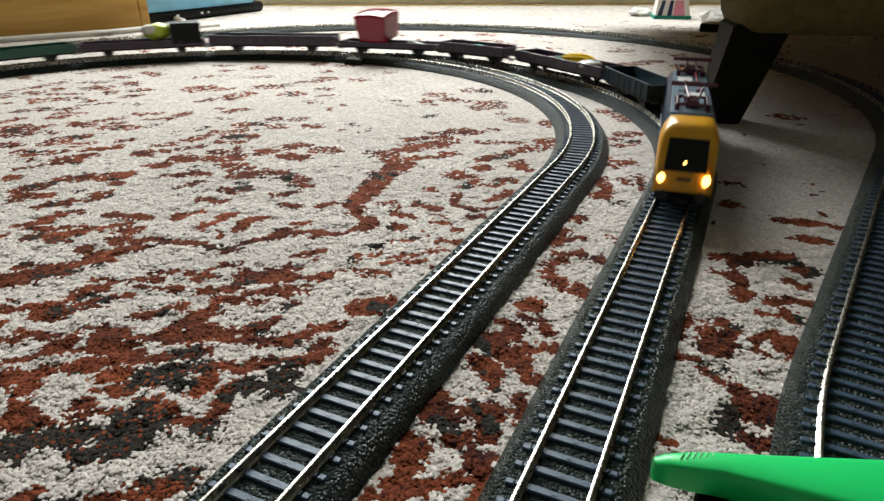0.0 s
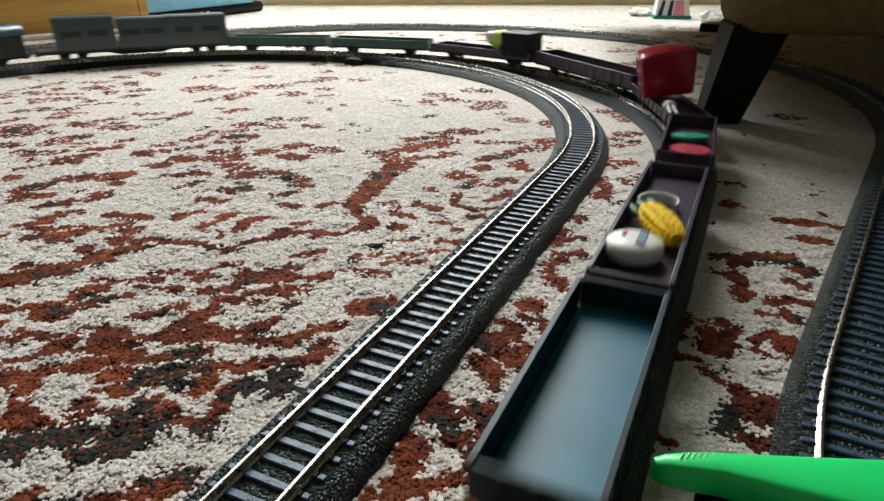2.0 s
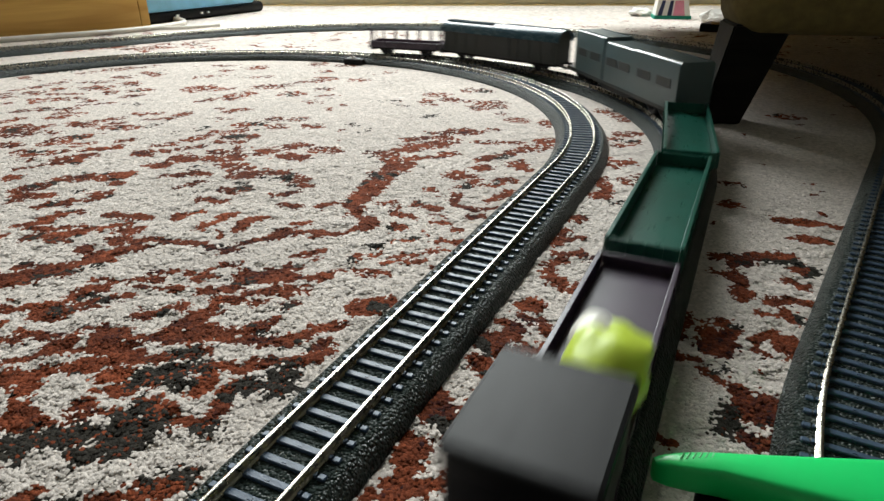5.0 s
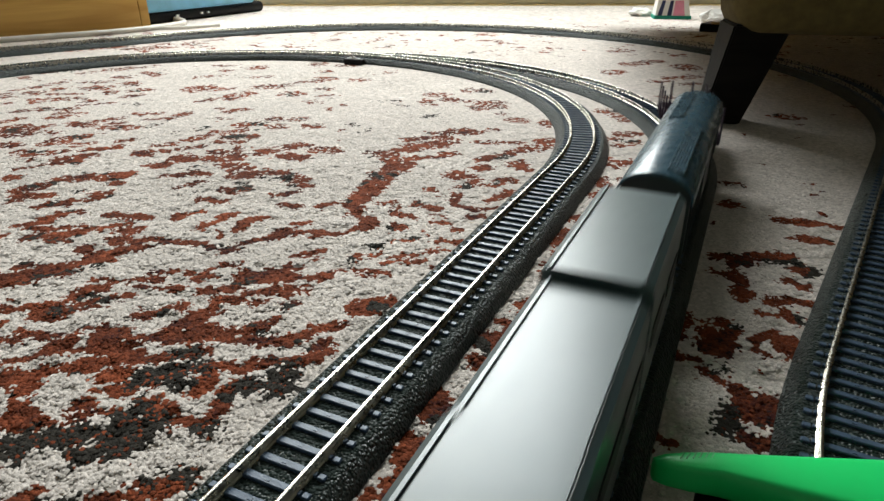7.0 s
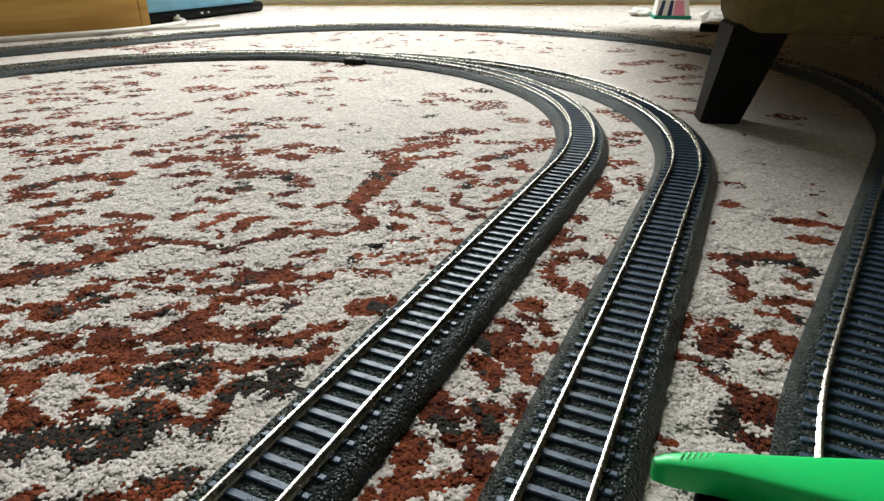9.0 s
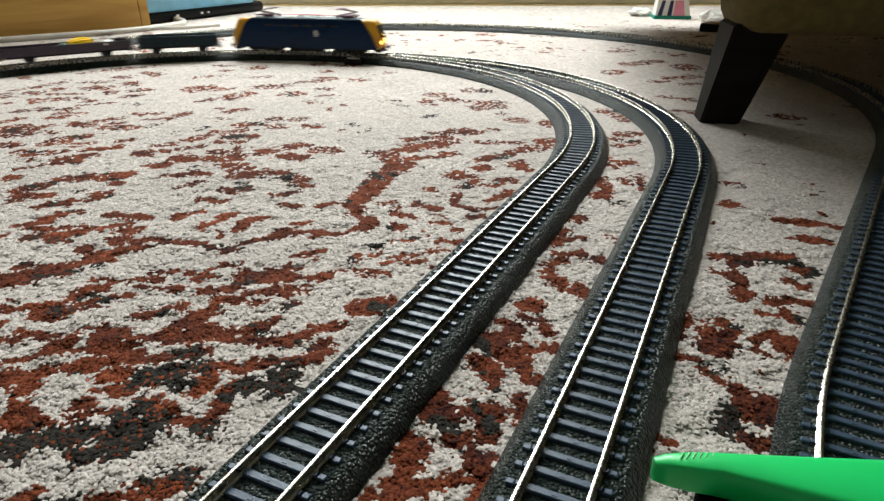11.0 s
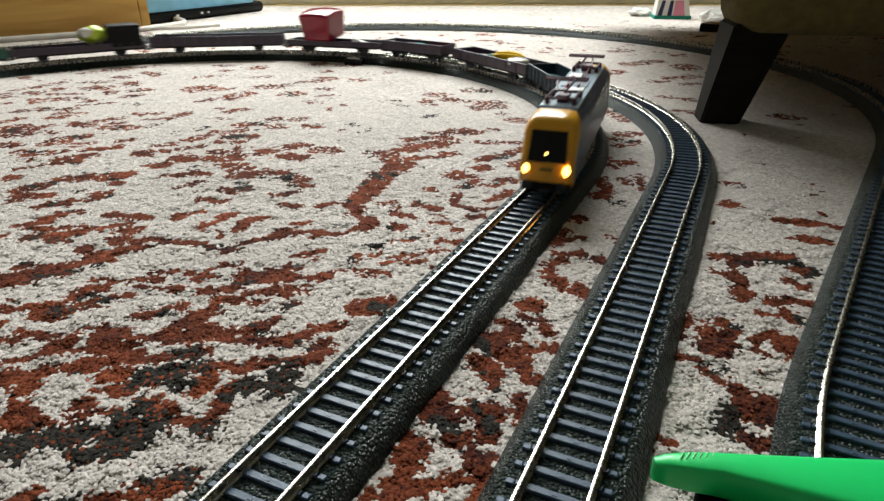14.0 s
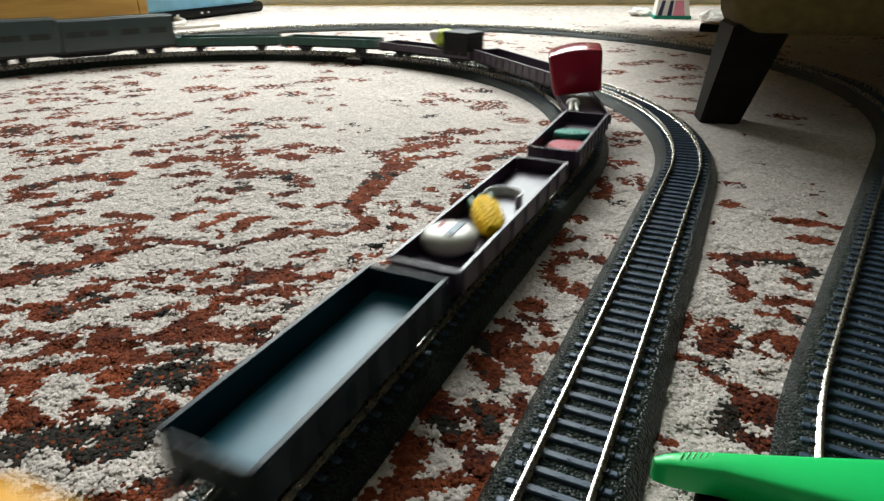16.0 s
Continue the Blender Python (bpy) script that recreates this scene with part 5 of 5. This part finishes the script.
def build_wagons():
    gond = (0.2285, 0.097)
    fruit = (0.3390, 0.144)
    disc = (0.5040, 0.097)
    red = (0.6120, 0.132)
    brown = (0.7540, 0.172)
    cabw = (0.9360, 0.148)
    open_wagon("open_wagon", "empty blue-black low open model wagon", *gond, 0.0115, GONDOLA_SHADED, GONDOLA_LIT)
    open_wagon("open_wagon", "brown low open model wagon carrying toy food", *fruit, 0.0085, BROWN)
    open_wagon("open_wagon", "brown low open model wagon carrying two discs", *disc, 0.0095, BROWN)
    open_wagon("flat_wagon", "brown shallow model wagon carrying a red box", *red, 0.0050, BROWN, ribs=10)
    open_wagon("open_wagon", "long empty brown open model wagon", *brown, 0.0105, BROWN, ribs=12)
    open_wagon("open_wagon", "dark brown low model wagon carrying a black box", *cabw, 0.0065, BROWN, ribs=10)
    for front in (1.0950, 1.2380):
        open_wagon("open_wagon", "empty green low open model wagon", front, 0.134, 0.0085, GREEN, ribs=9)
    fz = 0.0121
    # toy food
    m = load("toy_cheese", "round cream toy food with blue and red marks", "toy food", *fruit, pose(0.042, -0.0035, fz))
    bm = bmesh.new()
    bmesh.ops.create_uvsphere(bm, u_segments=32, v_segments=18, radius=1.0)
    for v in bm.verts:
        r = math.hypot(v.co.x, v.co.y)
        k = r ** 0.55 / r if r > 1e-6 else 0.0
        v.co = Vector((v.co.x * k * 0.0118, v.co.y * k * 0.0118, 0.0048 + 0.0048 * math.copysign(abs(v.co.z) ** 0.75, v.co.z)))
    shade(part("body", bm, CREAM, m), 180)
    part("mark", boxes((-0.0060, 0.0065, 0.0010, 0.0042, 0.0093, 0.0099)), SLATE_BLUE, m, "blue mark")
    part("mark", boxes((-0.0040, 0.0015, -0.0052, -0.0036, 0.0093, 0.0098)), PINK, m, "red mark")
    m = load("toy_corn", "bumpy yellow toy corn cob with green leaves", "toy food", *fruit, pose(0.0165, 0.0030, fz + 0.0066, 0, 0, 30))
    bm = bmesh.new()
    ball(bm, (0, 0, 0), 0.0060, 2.9, 1, 0.95, 3)
    shade(part("cob", bm, BANANA, m))
    bm = bmesh.new()
    for i in range(17):
        x = -0.0160 + 0.0020 * i
        rr = 0.0059 * math.sqrt(max(0.05, 1 - (x / 0.0178) ** 2))
        for j in range(10):
            a = 2 * math.pi * (j + 0.15 * (i % 2)) / 10
            ball(bm, (x, rr * math.cos(a), rr * 0.95 * math.sin(a)), 0.0012, 1.5, 1, 1, 1)
    shade(tagged(part("kernel_relief", bm, BANANA, m, "rows of yellow kernels"), kind="stuff"))
    for a in (-0.6, 0.0, 0.6):
        bm = bmesh.new()
        ball(bm, (-0.0205, 0.0075 * a, -0.001 + 0.0015 * a), 0.0048, 1.6, 0.40, 0.5, 2)
        part("leaf", bm, LEAF_GREEN, m, "dark green leaf")
    m = load("plastic_ring", "open white plastic clip ring lying on its edge", "plastic ring", *fruit, pose(-0.0190, -0.0028, fz))
    bm, sections = bmesh.new(), []
    for i in range(29):
        a = radians(62 + 236 * i / 28)
        sections.append([(r * math.cos(a), r * math.sin(a), z) for r, z in ((0.0088, 0.0), (0.0096, 0.0), (0.0096, 0.0048), (0.0088, 0.0048))])
    loft(bm, sections)
    shade(part("band", bm, WHITE, m), 40)
    # two discs
    for x, y, mat, label in ((0.020, 0.002, PINK, "raspberry red plastic disc with raised bars"), (-0.004, 0.000, TEAL, "teal green plastic disc with raised bars")):
        m = load("toy_disc", label, "toy disc", *disc, pose(x, y, fz + (0.0022 if mat == TEAL else 0.0), 0, -6 if mat == TEAL else 0, 20))
        bm = bmesh.new()
        rod(bm, (0, 0, 0), (0, 0, 0.0030), 0.0122, 32)
        bmesh.ops.bevel(bm, geom=[ed for ed in bm.edges if abs(ed.verts[0].co.z - ed.verts[1].co.z) < 1e-5], offset=0.0008, segments=2, affect="EDGES")
        shade(part("disc", bm, mat, m), 50)
        for k in (-1, 0, 1):
            part("raised_bar", boxes((-0.0065, 0.0065, k * 0.0035 - 0.0006, k * 0.0035 + 0.0006, 0.0029, 0.0035)), mat, m)
    # red box with a bowed glossy top
    m = load("red_box", "glossy red plastic box with bowed top", "box", *red, pose(-0.0165, 0.0015, 0.0180, 8, 0, -7))
    bm = bmesh.new()
    box(bm, -0.0230, 0.0230, -0.0212, 0.0212, 0.0, 0.0335)
    bmesh.ops.subdivide_edges(bm, edges=list(bm.edges), cuts=7, use_grid_fill=True)
    for v in bm.verts:
        if v.co.z > 0.0300:
            v.co.z += 0.0036 * math.cos(v.co.y * 65) - 0.0030 * (v.co.x / 0.025) ** 2
        v.co.x *= 0.86 + 0.14 * v.co.z / 0.0315
        v.co.y *= 0.90 + 0.10 * v.co.z / 0.0315
    ob = shade(part("box", bm, RED, m), 50)
    bv = ob.modifiers.new("soft_edges", "BEVEL")
    bv.width, bv.segments, bv.angle_limit = 0.0022, 3, radians(50)
    m = load("white_clip", "small white two-pronged plastic clip", "clip", *red, pose(0.041, -0.0085, 0.0124, 0, 0, -4))
    bm = bmesh.new()
    ball(bm, (-0.009, 0, 0.0045), 0.0045, 1.1, 1.2, 0.9, 2)
    shade(part("head", bm, WHITE, m))
    for y in (-0.0026, 0.0026):
        bm = bmesh.new()
        rod(bm, (-0.008, y * 0.6, 0.0050), (0.008, y, 0.0022), 0.0019, 8, 0.0013)
        shade(part("prong", bm, CREAM, m))
    # black box and lime lumps
    m = load("black_box", "matt black box standing in the wagon", "box", *cabw, pose(0.052, 0, fz))
    bm = bmesh.new()
    box(bm, -0.0185, 0.0185, -0.0155, 0.0155, 0.0, 0.0240, bevel=0.0012)
    part("box", bm, BLACK, m)
    part("lid", boxes((-0.0192, 0.0192, -0.0162, 0.0162, 0.0215, 0.0262), bevel=0.0012), BLACK, m)
    m = load("lime_sponge", "lime yellow crumpled plastic piece", "toy", *cabw, pose(0.017, 0.006, fz + 0.0150))
    bm = bmesh.new()
    ball(bm, (0, 0, 0), 0.0085, 2.0, 1.35, 1.25, 3)
    shade(part("piece", bumpy(bm, 0.003, 160, 3), LIME, m))
    bm = bmesh.new()
    ball(bm, (-0.007, -0.005, 0.003), 0.0070, 1.6, 1.0, 0.9, 3)
    shade(part("piece", bumpy(bm, 0.002, 200, 5), CREAM, m))


def build_hood_wagon():
    thing = tagged(new("hood_wagon"), "grey telescopic hood model wagon with flat glossy roofs", "model wagon", "goods wagons of the model train")
    length = 0.232
    e = length / 2
    for x0, x1, half, top in ((e - 0.081, e - 0.006, 0.0148, 0.0478), (e - 0.1390, e - 0.0812, 0.0145, 0.0470), (-e + 0.022, -e + 0.0905, 0.0146, 0.0502)):
        bm = bmesh.new()
        prof = [(-half, 0.0115), (half, 0.0115), (half, top - 0.0030), (half - 0.0006, top - 0.0012), (half - 0.0022, top), (-half + 0.0022, top), (-half + 0.0006, top - 0.0012), (-half, top - 0.0030)]
        loft(bm, [[(x, y, z) for y, z in prof] for x in (x0, x0 + 0.001, x1 - 0.001, x1)])
        hood = shade(part("hood", bm, GREY, thing, "smooth grey sliding hood"), 30)
        for s in (-1, 1):
            part("rain_strip", boxes((x0, x1, s * (half - 0.0030) - 0.0004, s * (half - 0.0030) + 0.0004, top + 0.0001, top + 0.0007)), GREY, hood)
            bm = bmesh.new()
            for k in range(2):
                xm = x0 + (x1 - x0) * (0.28 + 0.44 * k)
                box(bm, xm - 0.011, xm + 0.011, s * (half + 0.0002) - 0.0002, s * (half + 0.0002) + 0.0002, 0.027, 0.034)
            part("panel_mark", bm, GREY_DARK, hood, "dark rectangular side panels")
    part("deck", boxes((-e, e, -0.0142, 0.0142, 0.0085, 0.0114), bevel=0.0003), GREY_DARK, thing)
    running_gear(thing, length, (-0.088, -0.068, 0.068, 0.088))
    bm = bmesh.new()
    for s in (-1, 1):
        y = s * 0.0122
        loft(bm, [[(-0.045, y - 0.0005, 0.0086), (0.045, y - 0.0005, 0.0086), (0.045, y + 0.0005, 0.0086), (-0.045, y + 0.0005, 0.0086)],
                  [(-0.025, y - 0.0005, 0.0040), (0.025, y - 0.0005, 0.0040), (0.025, y + 0.0005, 0.0040), (-0.025, y + 0.0005, 0.0040)]])
    part("fish_belly_sill", bm, BLACK, thing)
    rolling(thing, 1.372, length)


def build_covered_wagon():
    thing = tagged(new("covered_wagon"), "dark covered model wagon with arched blue-grey roof", "model wagon", "goods wagons of the model train")
    length = 0.176
    e = length / 2
    part("body", boxes((-e + 0.003, e - 0.003, -0.0138, 0.0138, 0.0095, 0.0345)), GREY_DARK, thing)
    for s in (-1, 1):
        for i in range(11):
            x = -e + 0.008 + (length - 0.016) * i / 10
            if abs(x) > 0.021:
                part("rib", boxes((x - 0.0007, x + 0.0007, s * 0.0142 - 0.0005, s * 0.0142 + 0.0005, 0.0100, 0.0340)), GREY_DARK, thing)
        part("sliding_door", boxes((-0.020, 0.020, s * 0.0144 - 0.0005, s * 0.0144 + 0.0005, 0.0110, 0.0330), bevel=0.0003), GREY_DARK, thing)
    bm = bmesh.new()
    secs = []
    n = 14
    for x in (-e, -e + 0.0008, e - 0.0008, e):
        k = 0.985 if abs(x) == e else 1.0
        outer = [(x, 0.0152 * k * math.cos(math.pi * j / n), 0.0335 + 0.0122 * k * math.sin(math.pi * j / n) ** 0.8) for j in range(n + 1)]
        inner = [(x, 0.0146 * math.cos(math.pi * j / n), 0.0330 + 0.0114 * math.sin(math.pi * j / n) ** 0.8) for j in range(n, -1, -1)]
        secs.append(outer + inner)
    loft(bm, secs)
    roof = shade(part("roof", bm, ROOF, thing, "arched blue-grey roof"), 35)
    for s in (-1, 1):
        x = s * (e - 0.004)
        bm = bmesh.new()
        gable = [(0.0140 * math.cos(math.pi * j / 12), 0.0340 + 0.0110 * math.sin(math.pi * j / 12) ** 0.8) for j in range(13)]
        loft(bm, [[(x - 0.0006, y, z) for y, z in gable], [(x + 0.0006, y, z) for y, z in gable]])
        part("gable", bm, GREY_DARK, thing)
    # two ridged walkway panels lying on the roof
    for x0, x1, y in ((0.004, e - 0.006, 0.0062), (-e + 0.006, -0.010, -0.0048)):
        z = 0.0335 + 0.0122 * math.sqrt(max(0.0, 1 - (y / 0.0152) ** 2)) ** 0.8
        tilt = -y / 0.0152 * 0.55
        walkway = part("walkway", boxes((x0, x1, y - 0.0034, y + 0.0034, z - 0.0022, z - 0.0003)), ROOF, thing, "ridged roof walkway")
        for k in range(6):
            yy = y + (k - 2.5) * 0.00115
            zz = z + (yy - y) * tilt
            part("plank", boxes((x0, x1, yy - 0.0004, yy + 0.0004, zz - 0.0004, zz + 0.0007)), ROOF, walkway)
    running_gear(thing, length, (-0.058, 0.058))
    rolling(thing, 1.619, length)


def build_stake_wagon():
    thing = open_wagon("stake_wagon", "brown model stake wagon with tall dark stakes", 1.804, 0.094, 0.0060, BROWN, material("light_brown_deck", (0.17, 0.075, 0.085), 0.4, vary=0.15, scale=80))
    for s in (-1, 1):
        for i in range(6):
            x = -0.042 + 0.0168 * i
            bm = bmesh.new()
            box(bm, x - 0.0008, x + 0.0008, s * 0.0162 - 0.0006, s * 0.0162 + 0.0006, 0.0095, 0.0330, bevel=0.0003, seg=1)
            part("stake", bm, BROWN, thing, "thin dark brown stake")
        for y in (-0.0075, 0.0075):
            bm = bmesh.new()
            box(bm, s * 0.0484 - 0.0006, s * 0.0484 + 0.0006, y - 0.0008, y + 0.0008, 0.0095, 0.0330, bevel=0.0003, seg=1)
            part("stake", bm, BROWN, thing, "thin dark brown stake")


def motions():
    """The whole train runs along its route, each wagon carried on two points of the rails."""
    for thing, front, length, local in TRAIN:
        rows = []
        for k in range(161):
            t = k / 10
            s = S_B + travelled(t) - front
            a, b = ROUTE.at(s - length * 0.2), ROUTE.at(s - length * 0.8)
            m = pose((a[0] + b[0]) / 2, (a[1] + b[1]) / 2, RAIL_TOP, 0, 0, math.degrees(math.atan2(a[1] - b[1], a[0] - b[0])))
            rows.append((t, m @ local))
        walk(thing, rows)


build_room()
build_carpet()
build_sofa()
build_cabinet()
build_cable()
build_blue_case()
build_back_clutter()
build_locomotive()
build_wagons()
build_hood_wagon()
build_covered_wagon()
build_stake_wagon()
build_turnout_lever()
build_green_tool()
build_tracks()
motions()
